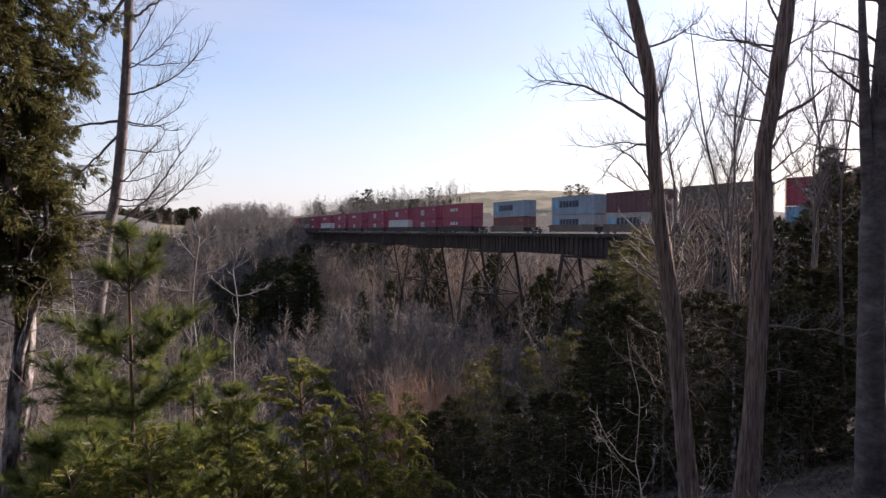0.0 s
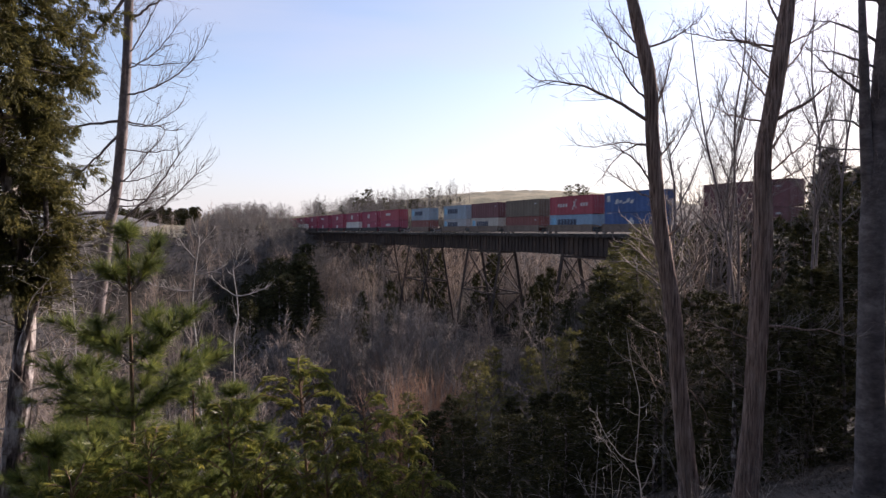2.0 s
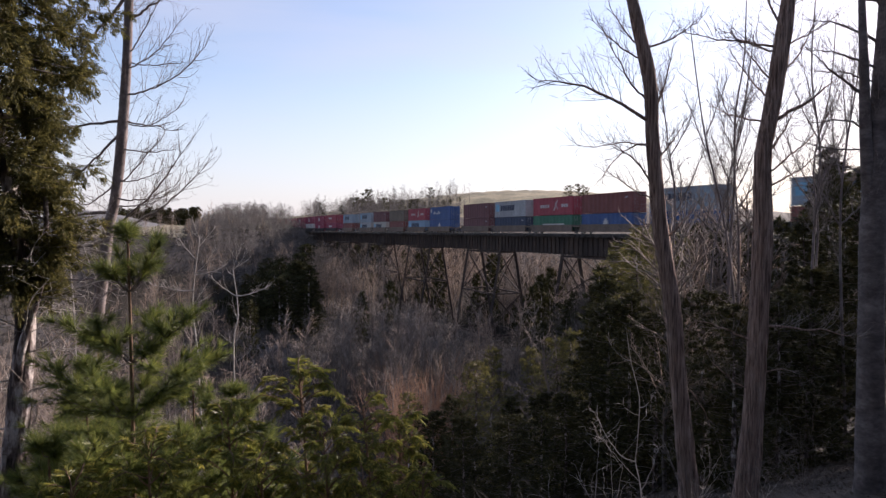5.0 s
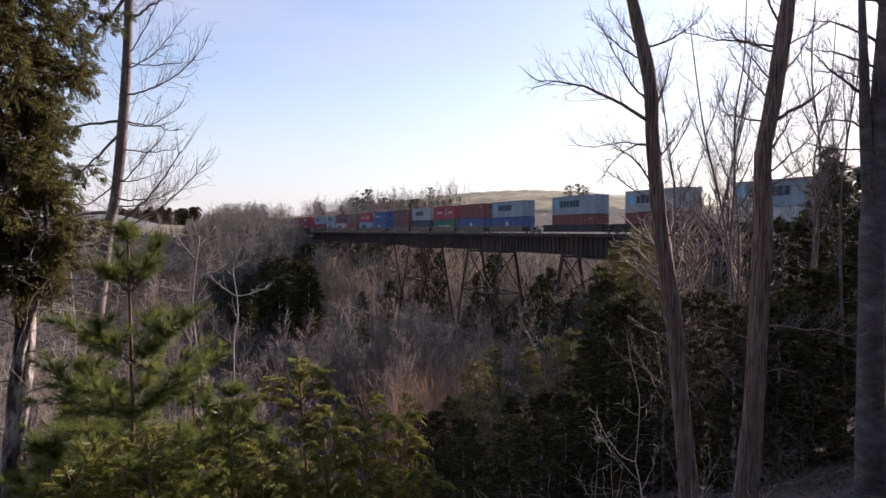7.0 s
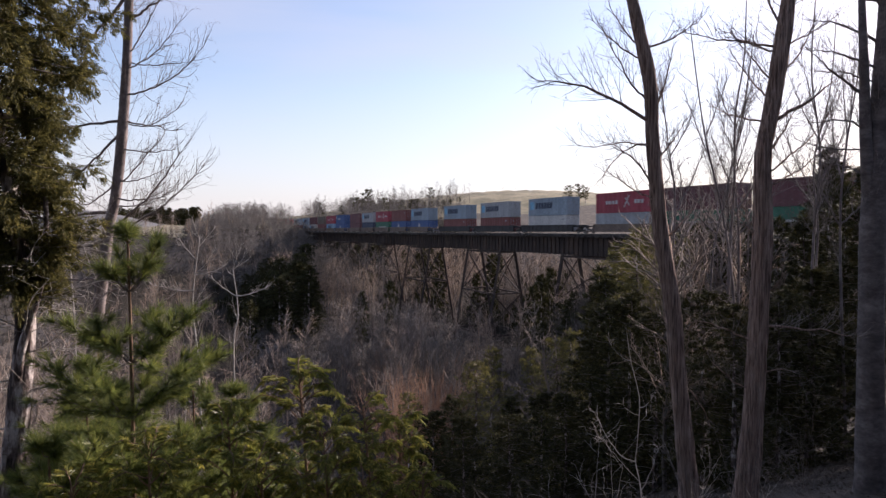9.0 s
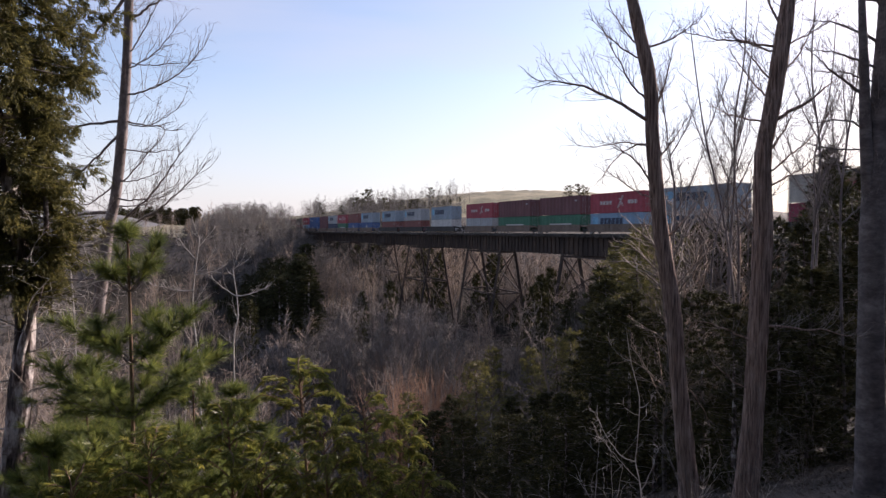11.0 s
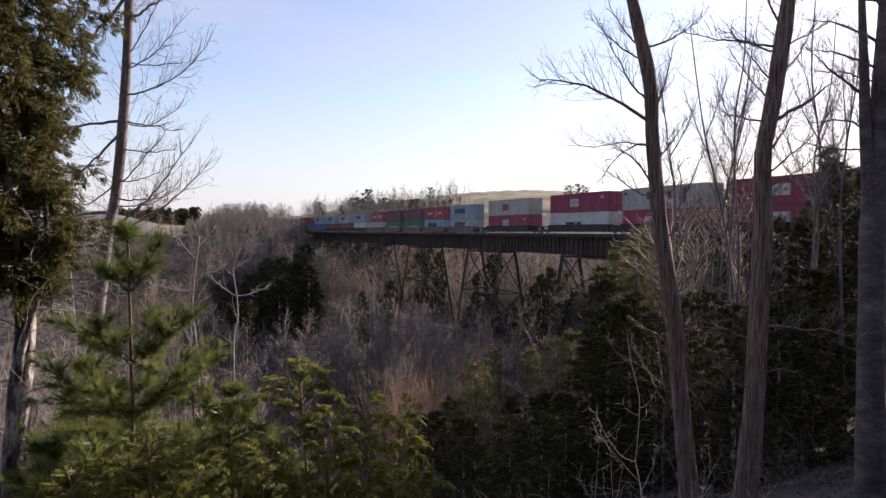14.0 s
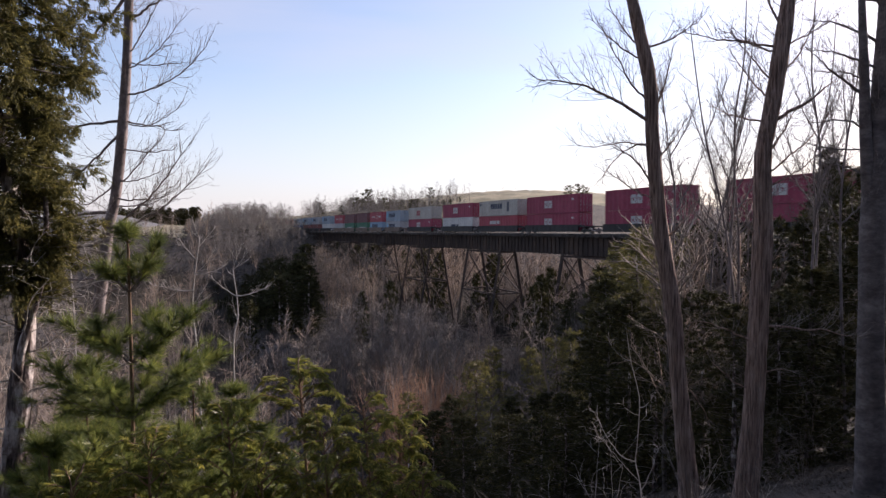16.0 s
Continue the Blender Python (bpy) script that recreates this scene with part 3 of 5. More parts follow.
def limb(rng, geos, start, d, length, radius, level, spec, least=0.0):
    """A crooked branch with its own side branches; spec gives for each level: children, angle, length ratio, crook, rise, sides, points."""
    n_child, angle, ratio, crook, rise, sides, k = spec[level]
    step = length / (k - 1)
    pts = [np.array(start, float)]
    dirs = [unit(np.array(d, float))]
    for _ in range(k - 1):
        q = unit(dirs[-1] + rng.normal(size=3) * crook + UP * rise)
        dirs.append(q)
        pts.append(pts[-1] + q * step)
    tip = 0.35 if level < len(spec) - 1 else 0.45
    if k == 2:
        geos[min(level, len(geos) - 1)].spikes(pts[:1], pts[1:], [radius])
        return
    geos[min(level, len(geos) - 1)].tube(pts, np.linspace(radius, radius * tip, k), sides)
    if level + 1 < len(spec):
        for c in range(n_child):
            f = 0.22 + 0.76 * (c + rng.random()) / n_child
            i = min(int(f * (k - 1)), k - 2)
            g = f * (k - 1) - i
            at = pts[i] * (1 - g) + pts[i + 1] * g
            r = radius * (1 - (1 - tip) * f)
            limb(rng, geos, at, turned(rng, dirs[i + 1], angle * rng.uniform(0.7, 1.25)), length * ratio * rng.uniform(0.6, 1.2) * (1.15 - 0.5 * f), max(r * rng.uniform(0.42, 0.62), least), level + 1, spec, least)


def curve_through(pts, n):
    """A smooth run of n points through a few given ones."""
    pts = np.asarray(pts, float)
    t = np.linspace(0, len(pts) - 1, n)
    i = np.clip(t.astype(int), 0, len(pts) - 2)
    f = (t - i)[:, None]
    p0, p1, p2, p3 = pts[np.maximum(i - 1, 0)], pts[i], pts[i + 1], pts[np.minimum(i + 2, len(pts) - 1)]
    return 0.5 * (2 * p1 + (p2 - p0) * f + (2 * p0 - 5 * p1 + 4 * p2 - p3) * f ** 2 + (3 * p1 - p0 - 3 * p2 + p3) * f ** 3)


# flat scale-leaf spray: an axis with side lobes, pointing along x
SPRAY_V = [(0, -0.02, 0), (0.5, 0.0, 0.05), (0, 0.02, 0), (1.0, 0.0, -0.06)]
SPRAY_F = [(0, 1, 2), (0, 3, 1)]
for _x, _l in ((0.15, 0.34), (0.36, 0.4), (0.58, 0.32), (0.78, 0.2)):
    for _s in (1, -1):
        _b = len(SPRAY_V)
        SPRAY_V += [(_x, 0, 0), (_x + _l * 0.55, _s * _l * 0.62, -0.03), (_x + _l * 0.95, _s * _l * 0.72, -0.1), (_x + _l * 0.6, _s * _l * 0.2, 0.02)]
        SPRAY_F += [(_b, _b + 1, _b + 2), (_b, _b + 2, _b + 3)]
# tuft of needles fanning forwards
TUFT_V, TUFT_F = [], []
_r = random.Random(2)
for _k in range(16):
    _a, _o = _r.uniform(0, 2 * math.pi), _r.uniform(0.15, 1.0)
    _e = np.array((math.cos(_o), math.sin(_o) * math.cos(_a), math.sin(_o) * math.sin(_a))) * _r.uniform(0.75, 1.1)
    _w = np.array((0, -math.sin(_a), math.cos(_a))) * 0.022
    TUFT_V += [tuple(-_w + _e * 0.03), tuple(_w + _e * 0.03), tuple(_e)]
    TUFT_F.append((3 * _k, 3 * _k + 1, 3 * _k + 2))
# feathery frond of narrow leaflets
FROND_V, FROND_F = [], []
for _k, (_a, _l, _z) in enumerate(((0.0, 1.0, -0.1), (0.45, 0.8, 0.0), (-0.45, 0.82, 0.02), (0.95, 0.55, -0.08), (-0.9, 0.55, -0.05), (0.2, 0.75, 0.22))):
    _e = (math.cos(_a) * _l, math.sin(_a) * _l, _z)
    _n = (-math.sin(_a) * 0.075, math.cos(_a) * 0.075)
    _m = (_e[0] * 0.45, _e[1] * 0.45)
    FROND_V += [(_m[0] * 0.2 + _n[0], _m[1] * 0.2 + _n[1], 0), _e, (_m[0] * 0.2 - _n[0], _m[1] * 0.2 - _n[1], _z * 0.4)]
    FROND_F.append((3 * _k, 3 * _k + 1, 3 * _k + 2))
def conifer(rng, trunk_pts, trunk_r, low, radius, boughs, sprays, spray, template, droop=0.25, taper=0.8, top=1.0, flare=(0.45, 4.0), spread=0.28):
    """Trunk, boughs and foliage of an evergreen. low: share of the trunk that is bare; radius: reach at the widest."""
    g_trunk, g_bough, g_leaf = Geo(), Geo(), Geo()
    path = curve_through(trunk_pts, 24)
    g_trunk.tube(path, np.linspace(trunk_r, trunk_r * 0.12, 24), 14, 0.2, trunk_r * 50)
    pos, axis, nor, size = [], [], [], []
    for b in range(boughs):
        f = low + (top - low) * ((b + rng.random()) / boughs)
        i = min(int(f * 23), 22)
        at = path[i] + (path[i + 1] - path[i]) * (f * 23 - i)
        g = (f - low) / (1 - low)
        reach = radius * (1 - g) ** taper * min(1, flare[0] + g * flare[1]) * rng.uniform(0.55, 1.15) + 0.06 * radius
        a = b * 2.4 + rng.uniform(-0.5, 0.5)
        d = np.array((math.cos(a), math.sin(a), rng.uniform(-0.1, 0.3)))
        k = 5
        t = np.linspace(0, 1, k)
        bp = at + np.outer(t, unit(d) * reach) + np.outer(t ** 2 * (1 - 0.6 * t), (0, 0, -droop * reach * 1.6)) + np.cumsum(rng.normal(size=(k, 3)) * 0.02 * reach, 0)
        g_bough.tube(bp, np.linspace(max(trunk_r * 0.16, 0.006), 0.003, k), 3)
        m = max(5, int(sprays * (0.35 + 0.65 * reach / radius)))
        u = rng.random(m) ** 0.65
        idx = np.minimum((u * (k - 1)).astype(int), k - 2)
        fr = (u * (k - 1) - idx)[:, None]
        base = bp[idx] * (1 - fr) + bp[idx + 1] * fr
        width = spread * reach * (1.1 - u)[:, None] + 0.03 * radius
        base = base + rng.normal(size=(m, 3)) * width * np.array((0.75, 0.75, 0.45))
        ax = unit(d)[None] * 0.8 + rng.normal(size=(m, 3)) * 0.55 + np.array((0, 0, -droop))
        pos.append(base)
        axis.append(ax)
        nor.append(UP[None] * 0.7 + rng.normal(size=(m, 3)) * 0.6)
        size.append(spray * rng.uniform(0.6, 1.35, m))
    g_leaf.stamp(template[0], template[1], np.concatenate(pos), np.concatenate(axis), np.concatenate(nor), np.concatenate(size))
    return g_trunk, g_bough, g_leaf


def evergreen(name, base, geos, mats, label, category="evergreen tree", group=""):
    tree = thing(name, base, label, category, group)
    shift = base
    for n, g, m, sm in zip(("trunk", "bough_work", "crown"), geos, mats, (True, True, False)):
        ob = new(n, g.mesh(n, m, sm, shift))
        ob.parent = tree
        if n == "bough_work":
            ob["kind"] = "stuff"
    return tree


def from_ground(pts, deeper=0.25):
    """The same run of points with its foot carried down into the ground."""
    x, y, _ = pts[0]
    z = ground_at(x, y)
    return [(x, y, z - deeper)] + [q for q in pts if q[2] > z + 0.3]


def twig(rng, g, start, d, length, radius, level=0, lift=0.06, zig=0.26, least=0.0014):
    """A twig kinked at its buds, with shorter twigs by turns on either side."""
    n = max(2, int(length / (0.1, 0.075, 0.05)[level]))
    pts, dirs = [np.array(start, float)], [unit(np.array(d, float))]
    side = turned(rng, dirs[0], math.pi / 2)
    for i in range(n):
        q = unit(dirs[-1] + side * zig * (1 if i % 2 else -1) * rng.uniform(0.3, 1.0) + rng.normal(size=3) * 0.09 + UP * lift)
        dirs.append(q)
        pts.append(pts[-1] + q * length / n)
    radii = np.linspace(radius, max(radius * 0.3, least), n + 1)
    g.tube(pts, radii, (5, 4, 3)[level])
    if level < 2:
        for i in range(1, n + 1):
            if rng.random() < (0.85, 0.62)[level]:
                a = rng.uniform(0.6, 1.15)
                across = unit(side * (1 if i % 2 else -1) + rng.normal(size=3) * 0.45)
                ln = length * (1 - 0.8 * i / (n + 1)) * rng.uniform(0.25, 0.58) + 0.035
                twig(rng, g, pts[i], dirs[i] * math.cos(a) + across * math.sin(a), ln, max(radii[i] * 0.55, least), level + 1, lift, zig, least)


def bare_tree(name, trunk_pts, r0, r1, limbs, twigs, mats, label, group="", seed=1, sides=30, points=90, ridges=0.0, fine=0.0046, lift=0.08):
    """A leafless tree by its trunk, its main limbs (height, bearing, reach, slope, bend, radius) and loose twigs (count, low, high, length)."""
    rng = np.random.default_rng(seed)
    pts = from_ground(trunk_pts)
    base = (pts[0][0], pts[0][1], ground_at(pts[0][0], pts[0][1]))
    path = curve_through(pts, points)
    n = len(path)
    rad = np.linspace(r0, r1, n) * (1 + 0.05 * np.sin(np.linspace(0, 23, n)) + rng.normal(size=n) * 0.015)
    rad[:8] *= np.linspace(1.35, 1.0, 8)
    tree = thing(name, base, label, "tree", group)
    g_t, g_w = Geo(), Geo()
    g_t.tube(path, rad, sides, ridges, seed)
    arms = []
    for z0, bearing, reach, slope, bend, lr in limbs:
        reach *= 0.9 if lr < 0.07 else 1.0
        i = int(np.argmin(np.abs(path[:, 2] - z0)))
        u = np.linspace(0, 1, 18)[:, None]
        flat = np.array((math.cos(radians(bearing)), math.sin(radians(bearing)), 0.0))
        shake = np.cumsum(rng.normal(size=(18, 3)) * 0.011, 0) * min(1.0, reach) * (u > 0)
        c = path[i] + reach * (u * flat + (slope * u + bend * u ** 2) * UP) + shake
        one, fuzz = Geo(), Geo()
        one.tube(c, lr * (1 - u[:, 0]) ** 0.75 + min(0.003, lr * 0.3), 8)
        total = np.linalg.norm(np.diff(c, axis=0), axis=1).sum()
        count = 8 if lr >= 0.07 else int(total * 12) + (6 if lr > 0.006 else 0)
        for k in range(count):
            f = 1.0 if k < 2 else 0.14 + 0.84 * (k + rng.random()) / count
            j = min(int(f * 17), 16)
            at = c[j] + (c[j + 1] - c[j]) * (f * 17 - j)
            d = turned(rng, unit(c[j + 1] - c[j]), rng.uniform(0.35, 1.05) if k > 1 else 0.25)
            twig(rng, fuzz, at, unit(d * (1, 0.8, 1) + UP * rng.uniform(0.0, 0.75)), min(total * rng.uniform(0.18, 0.5) * (1.25 - 0.75 * f), 0.8), min(lr * 0.4, fine), 0, lift)
        arm = new("limb", one.mesh("limb", mats[0], True, c[0]))
        arm.parent = tree
        arm.location = c[0] - np.array(base)
        hair = tagged(new("twig_work", fuzz.mesh("twig_work", mats[1], True, c[0])), kind="stuff")
        hair.parent = arm
        arms.append((arm, tuple(c[0] - np.array(base))))
    for count, low, high, ln in twigs:
        for _ in range(count):
            z = rng.uniform(low, high)
            i = int(np.argmin(np.abs(path[:, 2] - z)))
            twig(rng, g_w, path[i], turned(rng, UP, rng.uniform(0.6, 1.3)), ln * rng.uniform(0.5, 1.2), fine, 0, lift)
    for nm, g, m in (("trunk", g_t, mats[0]), ("twig_work", g_w, mats[1])):
        if g.n:
            ob = new(nm, g.mesh(nm, m, True, base))
            ob.parent = tree
            if nm == "twig_work":
                ob["kind"] = "stuff"
    return arms


# ---- near trees ----
def along(q, u):
    """Points and directions at the shares u of a run of points."""
    i = np.minimum((u * (len(q) - 1)).astype(int), len(q) - 2)
    f = (u * (len(q) - 1) - i)[:, None]
    d = q[i + 1] - q[i]
    return q[i] + d * f, d / (np.linalg.norm(d, axis=1)[:, None] + 1e-9)


def cedar_crown(rng, trunk_pts, trunk_r, low, radius, boughs):
    """Trunk, boughs and hanging sprays of a large cedar; the sprays sit in ragged plumes."""
    g_trunk, g_bough, g_leaf = Geo(), Geo(), Geo()
    path = curve_through(trunk_pts, 40)
    g_trunk.tube(path, np.linspace(trunk_r, trunk_r * 0.12, 40), 26, 0.2, trunk_r * 50)
    pos, axis, nor, size = [], [], [], []
    for b in range(boughs):
        f = low + (0.97 - low) * (b + rng.random()) / boughs
        at = along(path, np.array([f]))[0][0]
        h = (f - low) / (1 - low)
        reach = radius * (1 - h) ** 0.3 * min(1, 0.16 + h * 1.1) * rng.uniform(0.4, 1.15) + 0.1
        a = b * 2.4 + rng.uniform(-0.5, 0.5)
        d = unit(np.array((math.cos(a), math.sin(a), rng.uniform(-0.15, 0.2))))
        t = np.linspace(0, 1, 7)[:, None]
        bp = at + t * d * reach + np.array((0, 0, -0.35 * reach)) * t ** 2 + np.array((0, 0, 0.2 * reach)) * t ** 4
        g_bough.tube(bp, np.linspace(0.014, 0.004, 7), 4)
        for _ in range(int(4 + 7 * reach)):      # plumes
            p, q = along(bp, rng.random(1) ** 0.55)
            way = unit(q[0] + rng.normal(size=3) * 0.6 + np.array((0, 0, -0.35)))
            ln = rng.uniform(0.14, 0.34)
            m = int(ln * 60) + 4
            u = rng.random(m)[:, None]
            pos.append(p[0] + u * way * ln + np.array((0, 0, -0.25)) * ln * u ** 2 + rng.normal(size=(m, 3)) * 0.025)
            axis.append(way + rng.normal(size=(m, 3)) * 0.55 + np.array((0, 0, -0.45)))
            nor.append(unit(rng.normal(size=3)) + rng.normal(size=(m, 3)) * 0.5)
            size.append(rng.uniform(0.07, 0.13, m))
    g_leaf.stamp(SPRAY_V, SPRAY_F, np.concatenate(pos), np.concatenate(axis), np.concatenate(nor), np.concatenate(size))
    return g_trunk, g_bough, g_leaf


def young_pine(rng, x, y, top, size):
    """A young white pine: one whorl of boughs a year, each rising and brushed with long needles."""
    z = ground_at(x, y)
    trunk, bough, leaf = Geo(), Geo(), Geo()
    path = curve_through([(x + 0.03, y, z - 0.2), (x + 0.03, y, (z + top) / 2), (x + 0.01, y, top - 0.3), (x, y, top)], 24)
    trunk.tube(path, np.linspace(0.021 * size, 0.006, 24), 9)
    pos, axis = [], []

    def clothe(q, start, dense):
        ln = np.linalg.norm(np.diff(q, axis=0), axis=1).sum()
        p, d = along(q, rng.uniform(start, 1.0, int(3 + ln * dense)))
        pos.append(p)
        axis.append(d + rng.normal(size=d.shape) * 0.22)
    clothe(path[-4:], 0.35, 60)
    gaps = (0.12, 0.5, 0.98, 1.42, 1.85, 2.3, 2.75)
    for w, gap in enumerate(gaps):
        h = top - gap * size
        if h < z + 0.1:
            break
        reach0 = (0.08, 0.3, 0.47, 0.74, 0.95, 1.05, 1.0)[w] * size
        rise = (1.6, 0.95, 0.6, 0.45, 0.3, 0.15, 0.05)[w]
        count = (4, 6, 7, 8, 8, 8, 8)[w]
        at = path[int(np.argmin(np.abs(path[:, 2] - h)))]
        for b in range(count):
            a = w * 1.3 + b * 2 * math.pi / count + rng.uniform(-0.4, 0.4)
            reach = reach0 * rng.uniform(0.5, 1.2)
            d = np.array((math.cos(a), math.sin(a), rise * rng.uniform(0.8, 1.2)))
            t = np.linspace(0, 1, 8)[:, None]
            bp = at + t * d * reach + t ** 2 * np.array((0, 0, 0.14 * reach)) + np.cumsum(rng.normal(size=(8, 3)) * 0.007, 0) * (t > 0)
            bough.tube(bp, np.linspace(0.0075 * size, 0.003, 8), 6)
            clothe(bp, 0.4, 20)
            for k in range(int(4 + reach * 15)):
                p, q = along(bp, np.array([rng.uniform(0.2, 0.95)]))
                sd = unit(q[0] + rng.normal(size=3) * np.array((0.75, 0.75, 0.3)) + UP * 0.1)
                tw = p[0] + np.linspace(0, 1, 4)[:, None] * sd * min(reach * rng.uniform(0.18, 0.48), 0.3)
                bough.tube(tw, np.linspace(0.0035, 0.002, 4), 4)
                clothe(tw, 0.15, 24)
    pos, axis = np.concatenate(pos), np.concatenate(axis)
    leaf.stamp(TUFT_V, TUFT_F, pos, axis, rng.normal(size=pos.shape), rng.uniform(0.085, 0.145, len(pos)))
    evergreen("pine_sapling", (x, y, z), (trunk, bough, leaf), (BARK_PINE, TWIG, PINE_LEAF), "young green white pine with long soft needles", group="young pines below the lookout")


def young_cedar(rng, x, y, top, reach):
    """A young cedar: rising shoots that arch over at the ends, feathered on both sides with drooping flat sprays."""
    z = ground_at(x, y)
    trunk, bough, leaf = Geo(), Geo(), Geo()
    path = curve_through([(x, y, z - 0.15), (x + 0.03, y, (z + top) / 2), (x + 0.04 * rng.normal(), y, top + 0.1)], 20)
    trunk.tube(path, np.linspace(0.02, 0.004, 20), 8)
    pos, axis, nor, size = [], [], [], []
    count = int(26 + 34 * reach)
    for b in range(count):
        f = 0.12 + 0.86 * (b + rng.random()) / count
        at = along(path, np.array([f]))[0][0]
        r = reach * (1.02 - f) ** 0.45 * (rng.uniform(0.9, 1.5) if b % 4 == 0 else rng.uniform(0.35, 1.0)) + 0.05
        a = b * 2.4 + rng.uniform(-0.5, 0.5)
        out = np.array((math.cos(a), math.sin(a), 0.0))
        t = np.linspace(0, 1, 9)[:, None]
        steep = rng.uniform(0.8, 1.6)
        bp = at + out * r * t + UP * r * (steep * t - 0.75 * steep * t ** 2.6) + np.cumsum(rng.normal(size=(9, 3)) * 0.006, 0) * (t > 0)
        bough.tube(bp, np.linspace(0.006, 0.002, 9), 4)
        flat = np.cross(out, UP)
        m = int(14 + r * 72)
        u = 0.25 + 0.75 * np.sort(rng.random(m))
        p, d = along(bp, u)
        side = np.where(np.arange(m) % 2, 1.0, -1.0)[:, None]
        pos.append(p)
        axis.append(d * 0.75 + side * flat * rng.uniform(0.4, 1.0, (m, 1)) + np.array((0, 0, -0.3)) + rng.normal(size=(m, 3)) * 0.18)
        nor.append(UP + rng.normal(size=(m, 3)) * 0.45)
        size.append(rng.uniform(0.045, 0.1, m) * (1.25 - 0.5 * u))
        pos.append(bp[-1:])
        axis.append(d[-1:] + np.array((0, 0, -0.15)))
        nor.append(UP[None])
        size.append(np.array([0.1]))
    leaf.stamp(SPRAY_V, SPRAY_F, np.concatenate(pos), np.concatenate(axis), np.concatenate(nor), np.concatenate(size))
    evergreen("cedar_sapling", (x, y, z), (trunk, bough, leaf), (BARK_PINE, BARK_PINE, CEDAR_TIP), "young cedar with yellow-green arching sprays", "evergreen sapling", "young cedars below the lookout")


